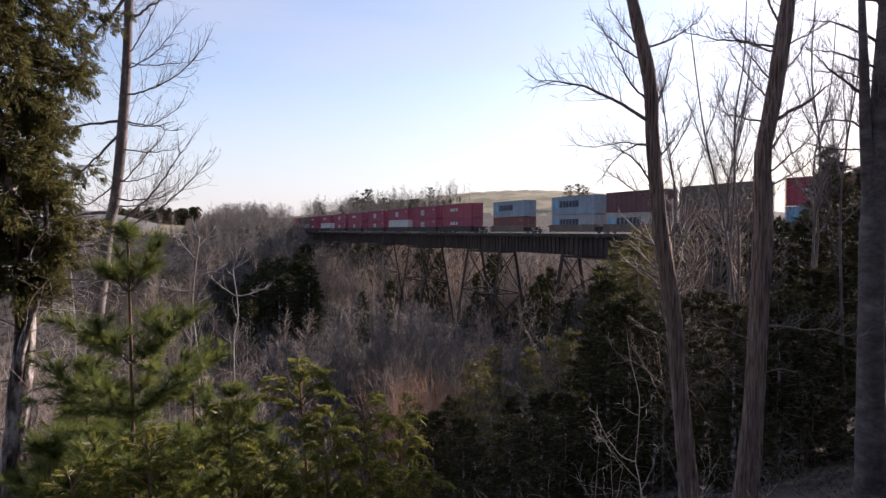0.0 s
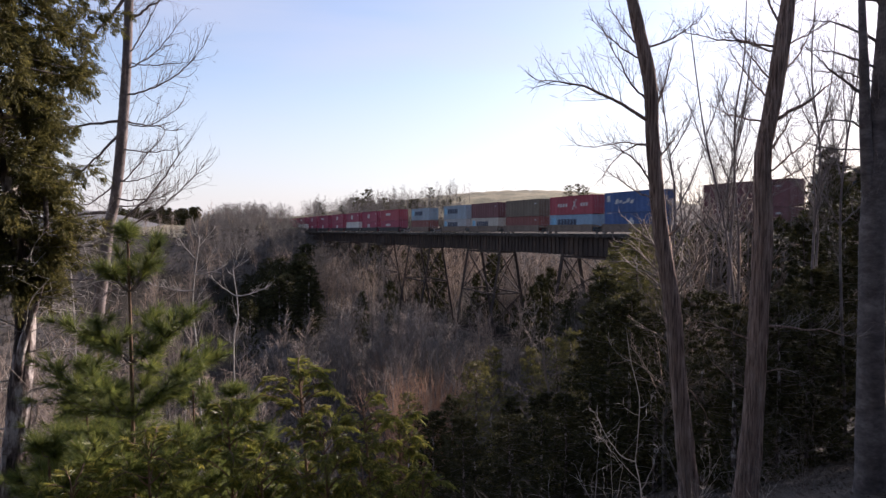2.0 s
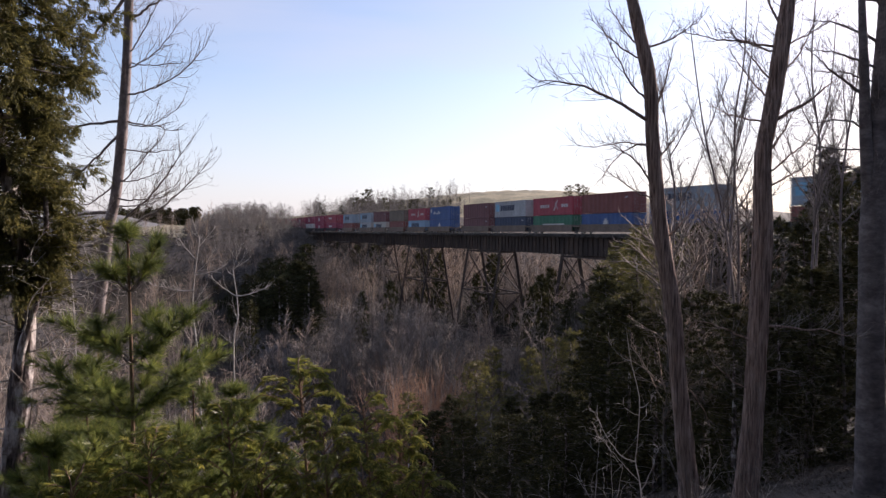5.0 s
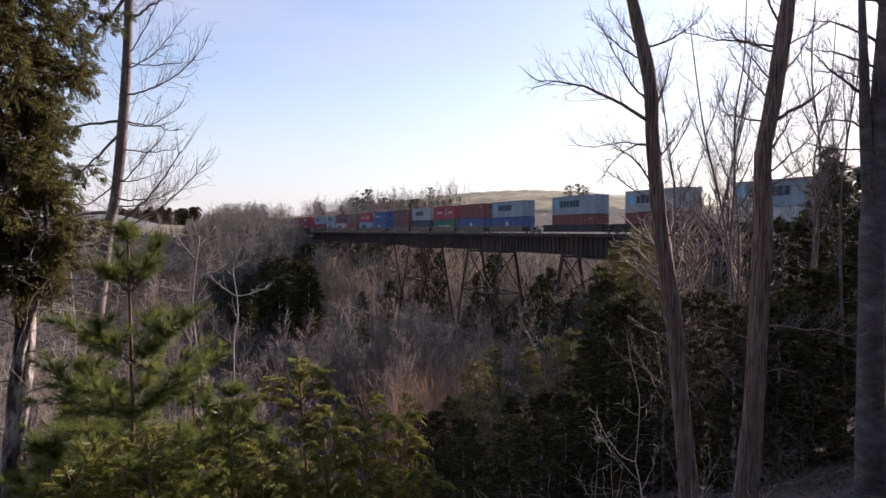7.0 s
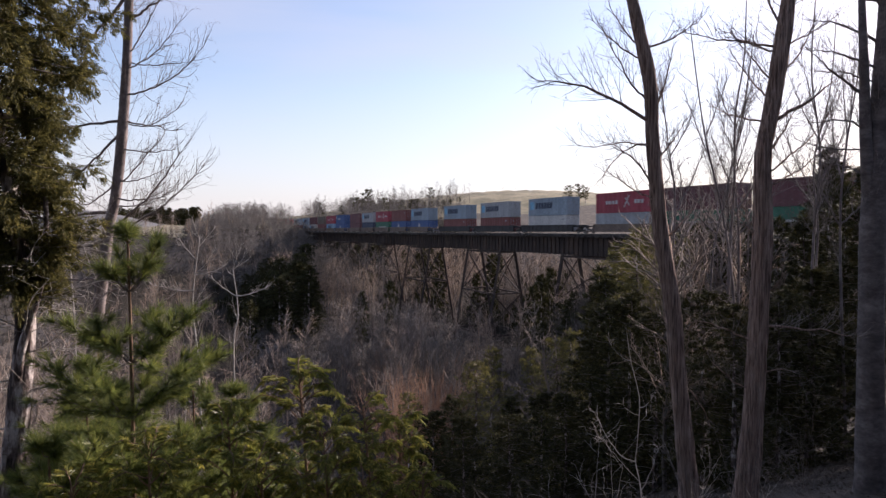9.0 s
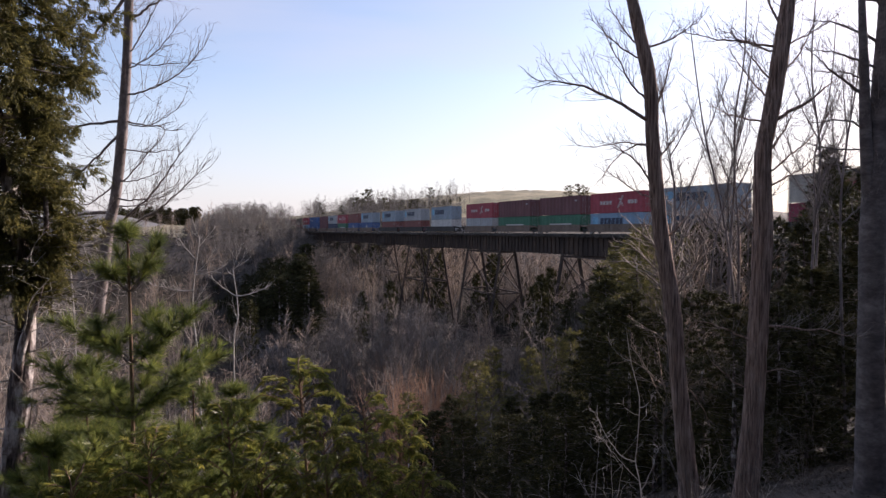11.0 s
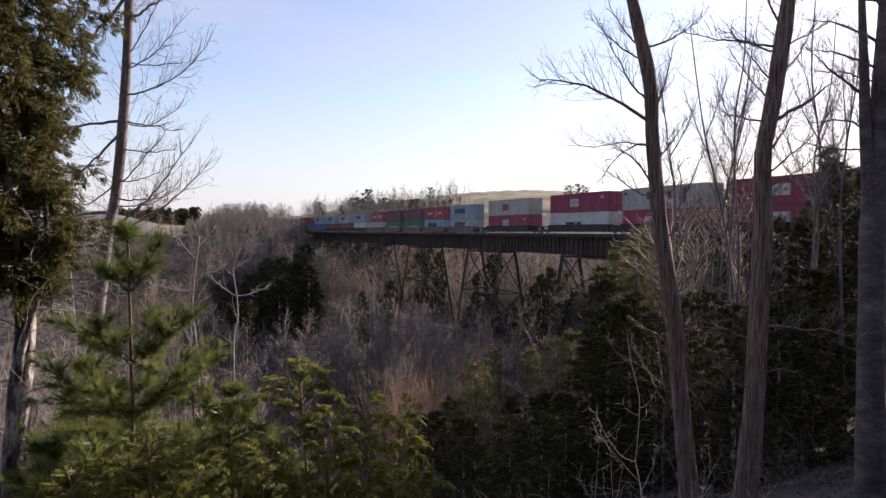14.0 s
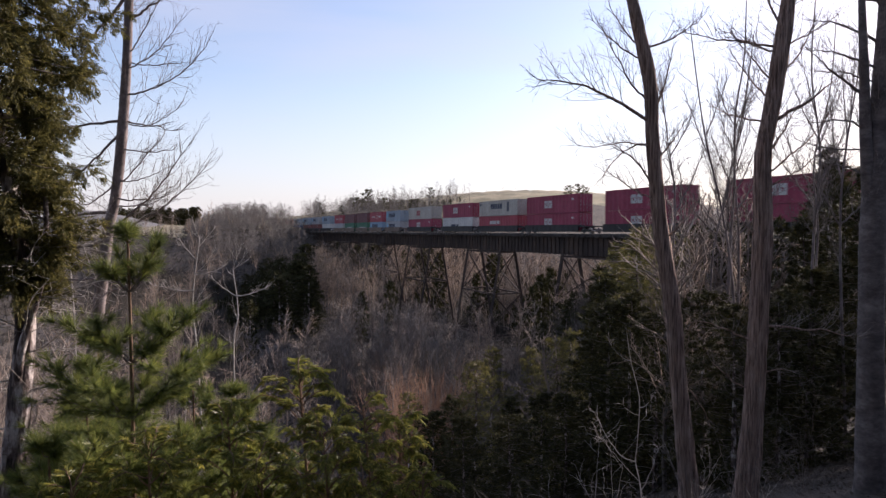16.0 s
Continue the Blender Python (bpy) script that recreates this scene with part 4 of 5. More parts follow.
def build_near():
    arms = bare_tree(
        "bare_tree", [(-5.62, 11, -3.6), (-5.5, 11, -1.72), (-5.35, 11, -0.66), (-5.21, 11, 0.4), (-5.07, 11, 1.05), (-4.97, 11, 1.88), (-4.88, 11, 3.01), (-4.83, 11, 4.05), (-4.76, 11, 5.6), (-4.7, 11.1, 7.6)],
        0.1, 0.06,
        [(0.50, -25, 1.65, 0.36, 0.46, 0.02),
         (0.45, -22, 2.0, 0.10, 0.40, 0.013),
         (2.52, -25, 1.62, -0.24, 0.56, 0.013),
         (3.72, -8, 1.1, 0.46, 0.1, 0.02),
         (3.25, -20, 0.7, 0.75, 0.6, 0.009),
         (3.00, -15, 1.08, 0.25, 0.35, 0.01),
         (3.05, 10, 0.95, -0.25, 0.3, 0.008),
         (2.15, -10, 0.95, -0.3, 0.1, 0.011),
         (2.15, 14, 1.0, -0.35, 0.75, 0.009),
         (1.72, -5, 0.85, -0.2, 0.2, 0.009),
         (1.15, 8, 0.75, 0.9, 0.2, 0.01),
         (1.30, -12, 0.95, -0.05, 0.25, 0.008),
         (1.00, -6, 1.0, -0.25, 0.35, 0.011),
         (0.85, 20, 1.1, 0.05, 0.4, 0.009),
         (4.10, 180, 0.95, -1.45, 0.5, 0.026),
         (2.15, 174, 1.9, -0.12, 0.05, 0.02),
         (2.02, 190, 0.95, -1.2, 0.1, 0.02),
         (1.30, 165, 0.9, -0.8, 0.4, 0.012),
         (0.80, 174, 2.1, -0.14, -0.08, 0.024),
         (0.30, 186, 1.9, -0.3, 0.12, 0.018),
         (-0.20, 170, 1.7, -0.1, 0.25, 0.016),
         (-0.55, 10, 1.0, 0.2, 0.3, 0.014)],
        [(34, 0.4, 4.6, 0.75), (8, -1.5, 0.4, 0.6)], (BARK_PINK, TWIG),
        "slender leafless tree with a leaning pinkish-grey trunk", seed=3, ridges=0.02)
    # the limbs on the open side swing in the wind
    swing = [(0.0, 0.0), (0.5, 0.9), (1.0, 1.6), (1.5, 0.9), (2.0, -0.5), (2.5, -2.2), (3.0, -1.9), (3.5, -0.5), (4.0, 1.0), (5.0, 0.6), (5.8, -1.0), (6.5, -1.4), (7.0, -0.5), (7.5, 0.2), (8.0, 0.2), (9.0, -0.5), (10.2, 0.6), (11.5, -0.5), (12.0, -0.4), (12.5, 0.3), (13.0, 1.5), (13.5, 2.2), (14.0, 1.4), (14.5, 0.9), (15.0, 0.2), (15.5, 0.8), (16.0, 1.3)]
    for arm, at in arms[:3]:
        SWAYING.append((arm, at, swing))
    arms = bare_tree(
        "bare_tree", [(3.4, 9.5, -3.6), (3.26, 9.5, -2.34), (3.15, 9.5, -1.26), (3.08, 9.5, -0.5), (2.91, 9.5, 0.56), (2.8, 9.5, 1.69), (2.76, 9.5, 2.44), (2.6, 9.5, 3.19), (2.46, 9.5, 3.86), (2.3, 9.5, 5.2), (2.2, 9.6, 7.0)],
        0.118, 0.062,
        [(1.97, -170, 1.9, 0.74, -0.42, 0.022),
         (2.20, -165, 0.9, 0.72, 0.45, 0.012),
         (2.76, -175, 0.8, 0.42, 0.3, 0.011),
         (2.95, 176, 0.5, 0.75, 0.5, 0.011),
         (4.10, -170, 0.5, 0.6, 0.3, 0.014),
         (3.60, 170, 0.6, 0.9, 0.4, 0.01),
         (1.60, -168, 0.85, 0.2, -0.75, 0.011),
         (1.62, 172, 1.1, 0.15, -0.08, 0.008),
         (1.00, -172, 0.75, 1.5, -0.55, 0.013),
         (0.85, 178, 0.8, 0.55, 0.1, 0.009),
         (3.50, 0, 0.14, 4.0, 4.0, 0.028),
         (2.95, -6, 0.75, 0.25, 0.25, 0.014),
         (2.00, 5, 0.3, 1.9, 1.2, 0.016),
         (1.35, -8, 0.38, 1.0, 0.5, 0.012),
         (0.40, 2, 0.5, 0.9, 0.2, 0.012),
         (0.10, -160, 0.5, 1.1, -0.4, 0.007),
         (-1.60, 10, 0.55, -0.5, -0.8, 0.01)],
        [(26, 0.6, 4.2, 0.5), (12, -2.2, 0.4, 0.45)], (BARK_FURROW, TWIG),
        "leafless tree with a furrowed brown trunk on the bank", "furrowed trees on the bank", seed=5, ridges=0.16)
    SWAYING.append((*arms[0], [(0.0, 0.0), (4.0, 0.0), (6.5, -0.2), (9.0, -0.4), (11.5, 0.0), (12.0, 1.4), (13.5, 1.6), (14.5, 3.0), (15.5, 3.0), (16.0, 1.6)]))
    bare_tree(
        "bare_tree", [(4.25, 10, -3.8), (4.38, 10, -2.48), (4.45, 10, -1.03), (4.51, 10, 0.41), (4.5, 10, 1.52), (4.63, 10, 2.31), (4.79, 10, 3.41), (4.85, 10, 4.11), (4.92, 10, 5.6), (4.95, 10.1, 7.4)],
        0.15, 0.07,
        [(2.00, -8, 0.95, 0.5, 0.2, 0.03),
         (2.65, -10, 0.5, 0.3, 1.2, 0.014),
         (1.45, 6, 0.62, 1.0, 0.5, 0.016),
         (1.30, -14, 0.9, 0.75, 0.3, 0.013),
         (1.10, 15, 1.1, 0.45, 0.1, 0.012),
         (3.05, 176, 1.45, 0.12, 0.05, 0.016),
         (2.95, -170, 1.0, 0.2, 0.2, 0.013),
         (3.30, 178, 0.4, 1.6, 0.9, 0.018),
         (3.70, -172, 1.1, 0.5, 0.3, 0.016),
         (2.55, -168, 0.75, 0.5, 0.4, 0.012),
         (2.05, 172, 0.85, 0.05, 0.25, 0.014),
         (2.30, -176, 0.6, 0.7, 0.4, 0.012),
         (3.90, 170, 0.9, 0.25, 0.2, 0.012),
         (3.60, 4, 0.8, 0.8, 0.2, 0.016),
         (3.00, 12, 1.0, 0.35, 0.2, 0.012),
         (0.30, 176, 0.5, 0.9, 0.2, 0.012),
         (-0.90, -8, 1.5, 0.02, -0.06, 0.016),
         (-1.20, -172, 0.9, 0.75, -0.3, 0.014),
         (-1.55, -10, 0.55, 0.7, -0.5, 0.01),
         (-1.70, -174, 0.7, 0.15, 0.5, 0.01)],
        [(55, 0.6, 4.4, 0.8), (48, -2.2, 0.6, 0.5)], (BARK_FURROW, TWIG),
        "leafless tree with a furrowed brown trunk and broken knot", "furrowed trees on the bank", seed=8, ridges=0.16)
    bare_tree(
        "bare_tree", [(6.72, 11, -3.9), (6.68, 11, -2.78), (6.66, 11, -0.31), (6.68, 11, 0.9), (6.75, 11, 2.1), (6.8, 11, 3.1), (6.83, 11, 4.05), (6.86, 11, 5.76), (6.9, 11, 7.5)],
        0.225, 0.085,
        [(0.6, 184, 0.36, 4.0, 13.0, 0.13),
         (1.7, 30, 0.3, 7.0, 8.0, 0.08),
         (2.35, -176, 1.25, 0.95, -0.1, 0.03),
         (3.35, 178, 1.15, 0.75, -0.38, 0.024),
         (2.95, -174, 1.25, 0.48, -0.22, 0.021),
         (2.70, 172, 1.2, 0.5, -0.25, 0.015),
         (1.90, -172, 1.35, 0.62, -0.42, 0.017),
         (1.72, 176, 1.35, 0.05, 0.15, 0.014),
         (3.90, -178, 0.5, 1.3, 0.3, 0.045),
         (4.00, 174, 1.3, 0.4, -0.2, 0.018),
         (1.20, -170, 0.9, 0.8, -0.5, 0.012)],
        [(50, 0.6, 4.6, 1.1)], (BARK_ASH, TWIG),
        "thick leafless tree with twin grey stems on the bank", seed=11, ridges=0.04)
    # slim stems behind the furrowed trees
    for k, (pts, r) in enumerate((
            ([(8.10, 20.25, -4.75), (8.13, 20.10, -0.25), (8.18, 19.95, 1.70), (8.13, 19.80, 3.72), (8.36, 19.80, 5.30), (8.40, 19.80, 7.25)], 0.057),
            ([(8.40, 19.80, -4.75), (7.95, 19.50, -0.70), (7.62, 19.50, 1.25), (7.21, 19.50, 2.94), (6.98, 19.50, 4.34), (6.75, 19.50, 6.05)], 0.046),
            ([(8.85, 21.30, -4.75), (8.77, 21.00, 0.05), (8.62, 21.00, 2.45), (8.93, 21.00, 4.55), (9.15, 21.00, 6.35)], 0.046),
            ([(6.60, 19.80, -4.75), (6.30, 19.50, -1.15), (6.38, 19.50, 1.25), (6.15, 19.50, 3.05), (6.00, 19.50, 4.25)], 0.032),
            ([(7.70, 20.00, -4.75), (7.50, 19.80, -0.8), (7.75, 19.80, 0.9), (8.05, 19.80, 2.3), (8.5, 19.80, 4.0)], 0.036),
            ([(9.3, 18.0, -4.4), (9.4, 18.0, 0.05), (9.55, 18.0, 2.4), (9.3, 18.0, 4.5), (9.4, 18.0, 6.6)], 0.05),
            ([(10.0, 17.5, -4.4), (9.8, 17.5, 0.3), (9.9, 17.5, 2.4), (10.2, 17.5, 4.5), (10.3, 17.5, 6.6)], 0.042),
            ([(10.80, 21.30, -4.75), (11.10, 21.00, 0.05), (10.95, 21.00, 2.45), (11.40, 21.00, 4.55), (11.55, 21.00, 6.65)], 0.046))):
        bare_tree("sapling", pts, r, 0.012, [(1.6, 20 + 70 * k, 0.9, 1.6, 0.6, 0.02), (0.9, 200 + 60 * k, 1.1, 1.2, 0.5, 0.02), (2.6, 110 + 80 * k, 0.8, 1.5, 0.8, 0.016), (3.2, 310 + 50 * k, 0.7, 1.7, 0.8, 0.014), (0.2, 160 + 90 * k, 1.3, 0.9, 0.3, 0.018)],
                  [(24, -0.6, 6.2, 1.2)], (BARK_SMOOTH, TWIG), "slim leafless sapling among the bank's trees", "saplings on the bank", seed=20 + k, sides=8, points=20, fine=0.0055, lift=0.1)
    pale = [([(-4.75, 14, -5), (-4.85, 14, -2.2), (-4.95, 14, -0.9), (-4.8, 14, 0.35)], [(-0.55, 176, 0.85, -0.02, 0.1, 0.012), (-0.5, 8, 0.6, 0.1, 0.3, 0.009), (-0.2, 160, 0.5, 0.6, 0.3, 0.008)]),
            ([(-4.2, 14.5, -5), (-4.3, 14.5, -2), (-4.2, 14.5, -1.2), (-4.3, 14.5, -0.3)], [(-0.75, 4, 0.7, 0.15, 0.15, 0.012), (-0.9, 180, 0.5, 0.5, 0.3, 0.009)]),
            ([(-9.2, 13, -5), (-9.1, 13, -2), (-9.3, 13, 0.2), (-9.2, 13, 1.0)], []), ([(-7.9, 15, -5), (-7.8, 15, -2), (-7.9, 15, 0.0), (-7.8, 15, 0.9)], [])]
    r = random.Random(71)
    for k in range(15):
        y = r.uniform(12, 23)
        x = -y * r.uniform(0.36, 0.6)
        z = ground_at(x, y)
        pale.append(([(x, y, z - 0.3), (x + r.uniform(-0.2, 0.2), y, z + 1.5), (x + r.uniform(-0.4, 0.4), y, z + r.uniform(2.6, 4.6))], [(z + r.uniform(0.8, 2.2), r.uniform(0, 360), r.uniform(0.5, 1.2), r.uniform(0.2, 1.2), 0.3, 0.014) for _ in range(3)]))
    for k, (pts, arms) in enumerate(pale):
        bare_tree("sapling", pts, 0.024, 0.008, arms, [(9, -2.8, 1.2, 0.6)], (TWIG_PALE, TWIG_PALE),
                  "slim leafless sapling, twigs coloured pale as if sunlit", "pale saplings on the slope", seed=70 + k, sides=8, points=20, fine=0.0055)
    # cedar with peeling trunk, dead boughs below the living crown
    rng = np.random.default_rng(31)
    pts = from_ground([(-5.3, 8.5, -3.4), (-5.1, 8.5, -1.49), (-5.02, 8.5, -0.53), (-5.1, 8.5, 0.56), (-5.4, 8.6, 1.9), (-5.6, 8.7, 3.24), (-5.7, 8.8, 4.6), (-5.8, 8.9, 7.5)])
    base = (pts[0][0], pts[0][1], ground_at(-5.3, 8.5))
    geos = cedar_crown(rng, pts, 0.16, 0.42, 2.0, 260)
    cedar = evergreen("cedar_tree", base, geos, (BARK_PEEL, TWIG, CEDAR_LEAF), "tall green cedar with a peeling grey trunk")
    fork = Geo()
    fork.tube(curve_through([(-5.08, 8.42, -1.35), (-5.0, 8.36, -0.95), (-4.86, 8.36, -0.5), (-4.72, 8.4, 0.1), (-4.7, 8.4, 0.9)], 22), np.linspace(0.06, 0.025, 22), 10, 0.2, 3.0)
    ob = new("side_stem", fork.mesh("side_stem", BARK_PEEL, True, base))
    ob.parent = cedar
    path = curve_through(pts, 60)
    for k in range(17):
        z = -1.9 + 2.5 * (k + rng.random()) / 17
        i = int(np.argmin(np.abs(path[:, 2] - z)))
        a = rng.uniform(-1.1, 1.0) if k % 4 else rng.uniform(2.2, 4.0)
        g = Geo()
        twig(rng, g, path[i], unit(np.array((math.cos(a), math.sin(a) * 0.8, rng.uniform(-0.25, 0.35)))), rng.uniform(0.7, 1.9), 0.01, 0, 0.0, 0.2, 0.002)
        ob = new("dead_bough", g.mesh("dead_bough", TWIG_PALE, True, base))
        ob.parent = cedar
    dead = thing("dead_bush", (-5.6, 9.6, ground_at(-5.6, 9.6)), "dead shrub beside the cedar, twigs coloured pale as if sunlit", "shrub", "dead shrubs beside the cedar")
    rng = np.random.default_rng(32)
    z = ground_at(-5.6, 9.6)
    for i in range(9):
        g = Geo()
        a = rng.uniform(-0.5, 0.6) if i < 6 else rng.uniform(2.4, 3.6)
        twig(rng, g, (-5.6 + rng.normal() * 0.05, 9.6 + rng.normal() * 0.05, z - 0.05), unit(np.array((math.cos(a), math.sin(a) * 0.5, rng.uniform(0.8, 2.2)))), rng.uniform(2.0, 3.2), 0.016, 0, 0.02, 0.16, 0.003)
        ob = new("branch", g.mesh("branch", TWIG_PALE, True, (-5.6, 9.6, z)))
        ob.parent = dead
    # young white pines: whorls of rising boughs clothed in needles towards their ends
    for k, (x, y, top, size) in enumerate(((-2.45, 5.5, 0.50, 1.0), (-3.35, 6.6, -0.75, 0.75), (-2.0, 6.7, -1.0, 0.8), (-2.75, 4.9, -1.0, 0.8), (-4.5, 9.2, -0.95, 0.9), (-2.95, 8.3, -1.15, 0.85))):
        young_pine(np.random.default_rng(33 + k), x, y, top, size)
    # young cedars at the foot of the view, their sprays yellowing
    for k, (cx, cy, top, reach) in enumerate(((-1.02, 5.2, -0.62, 0.75), (-0.52, 5.0, -0.85, 0.5), (-1.9, 4.5, -0.95, 0.6), (-0.34, 5.3, -1.0, 0.42), (-0.2, 5.0, -1.35, 0.4), (-1.45, 4.8, -0.85, 0.6), (-0.78, 4.7, -0.95, 0.55), (-1.15, 4.5, -1.05, 0.6), (-0.5, 4.5, -1.2, 0.5), (-2.3, 4.3, -1.15, 0.55), (-0.05, 4.7, -1.5, 0.35))):
        young_cedar(np.random.default_rng(40 + k), cx, cy, top, reach)
    # slender pale sapling before the dark hedge
    bare_tree("sapling", [(1.43, 5.0, -1.9), (1.41, 5.0, -1.37), (1.37, 5.0, -1.15), (1.38, 5.0, -1.02), (1.395, 5.0, -0.74), (1.38, 5.0, -0.62), (1.33, 5.0, -0.42), (1.3, 5.0, -0.22)], 0.0046, 0.0022,
              [(-1.14, 182, 0.3, 0.1, 1.05, 0.0034), (-0.74, 5, 0.08, 0.1, 0.5, 0.003), (-0.42, 176, 0.14, 0.15, 0.5, 0.002), (-0.8, 185, 0.12, 0.1, 0.6, 0.0018), (-1.35, 20, 0.16, 0.9, 0.9, 0.0028), (-1.3, 170, 0.3, 0.9, 0.2, 0.0022)],
              [(3, -1.4, -0.4, 0.08)], (TWIG_PALE, TWIG_PALE), "slender leafless sapling, crooked stem coloured pale as if sunlit", "pale saplings on the slope", seed=91, sides=8, points=40, fine=0.0013)
    # pale bare shrubs: slender crooked stems
    for k, (sx, sy, n, top, lean) in enumerate(((1.32, 4.9, 3, -1.25, -0.3), (1.75, 5.3, 6, -1.12, 0.1), (1.5, 5.6, 6, -1.0, 0.0), (1.2, 5.4, 6, -1.1, -0.2), (2.2, 5.8, 4, -1.4, 0.2), (2.6, 6.2, 4, -1.65, 0.3), (3.7, 8.7, 4, -1.0, 0.1), (4.7, 9.1, 5, -0.9, -0.3), (2.9, 8.2, 3, -1.2, -0.2))):
        rng = np.random.default_rng(60 + k)
        z = ground_at(sx, sy)
        g = Geo()
        for i in range(n):
            tall = (top - z) * (1.0 if i == 0 else rng.uniform(0.4, 0.8))
            d = unit(np.array((lean * 0.6 + rng.normal() * (0.08 if i == 0 else 0.5), rng.normal() * 0.25, 1.0)))
            twig(rng, g, (sx + rng.normal() * 0.05, sy + rng.normal() * 0.05, z - 0.05), d, tall, 0.0042, 0, 0.05 if i == 0 else -0.03, 0.2, 0.0011)
        # shrubs nearer than 7 m take the bark coloured for sunlight
        sh = thing("bare_shrub", (sx, sy, z), "leafless shrub, twigs coloured pale as if sunlit" if sy < 7 else "leafless shrub with dull brown twigs", "shrub", "bare shrubs on the bank")
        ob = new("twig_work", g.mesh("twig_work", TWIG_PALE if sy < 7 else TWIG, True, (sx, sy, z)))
        ob.parent = sh
        ob["kind"] = "stuff"


build_near()


def build_litter():
    """Fallen leaves on the bank among the furrowed trees."""
    r = np.random.default_rng(21)
    n = 9000
    x, y = r.uniform(2.5, 13, n), r.uniform(5, 17, n)
    pos = np.stack([x, y, land(x, y) + r.uniform(0.005, 0.04, n)], 1)
    ax = np.concatenate([r.normal(size=(n, 2)), r.normal(size=(n, 1)) * 0.3], 1)
    g = Geo()
    g.stamp([(0, 0, 0), (0.5, 0.3, 0.12), (1, 0, 0.05), (0.5, -0.3, 0.1)], [(0, 1, 2, 3)], pos, ax, UP[None] + r.normal(size=(n, 3)) * 0.35, r.uniform(0.06, 0.13, n))
    tagged(new("leaf_litter", g.mesh("leaf_litter", LITTER)), "fallen brown leaves on the shaded bank", "leaf litter", kind="stuff")


build_litter()


def build_logs():
    """A fallen trunk propped on the near bank's slope below the bridge, and another lying by it."""
    for (x0, y0, lift0), (x1, y1, lift1), r in (((19.6, 107.5, 5.5), (23.9, 103, 0.2), 0.3), ((17.0, 105, 0.25), (24.2, 101, 0.2), 0.24)):
        a = (x0, y0, ground_at(x0, y0) + lift0)
        b = (x1, y1, ground_at(x1, y1) + lift1)
        pts = [a, tuple((np.array(a) + b) / 2 + (0, 0, 0.12)), b]
        g = Geo()
        g.tube(curve_through(pts, 14), np.linspace(r, r * 0.65, 14), 9, 0.08, 1.0)
        tagged(new("fallen_log", g.mesh("fallen_log", WOOD_GREY, True)), "pale fallen tree trunk below the bridge", "log", "fallen trunks below the bridge")


build_logs()


# ---- the gorge's woods ----
def bare_variant(seed, height, limbs=19, kids=4, fine=4):
    """A whole leafless tree as trunk and branches, standing at the origin."""
    rng = np.random.default_rng(seed)
    g_t, g_b = Geo(), Geo()
    lean = rng.normal(size=2) * 0.06
    k = 9
    path = [np.array((0, 0, -0.3))]
    d = unit(np.array((lean[0], lean[1], 1)))
    for _ in range(k - 1):
        d = unit(d + rng.normal(size=3) * 0.05 + UP * 0.06)
        path.append(path[-1] + d * height / (k - 1))
    path = np.array(path)
    r0 = height * 0.0105
    g_t.tube(path, np.linspace(r0, r0 * 0.2, k), 6)
    spec = [(kids, 0.7, 0.5, 0.13, 0.08, 3, 5), (fine, 0.7, 0.6, 0.16, 0.06, 3, 3), (0, 0.5, 0.5, 0.1, 0.05, 3, 2)]
    for c in range(limbs):
        f = 0.22 + 0.75 * (c + rng.random()) / limbs
        i = min(int(f * (k - 1)), k - 2)
        at = path[i] + (path[i + 1] - path[i]) * (f * (k - 1) - i)
        limb(rng, (g_b,), at, turned(rng, UP, rng.uniform(0.45, 1.0)), height * (0.38 - 0.22 * f) * rng.uniform(0.7, 1.2), r0 * 0.42, 0, spec, 0.0145)
    return g_t, g_b


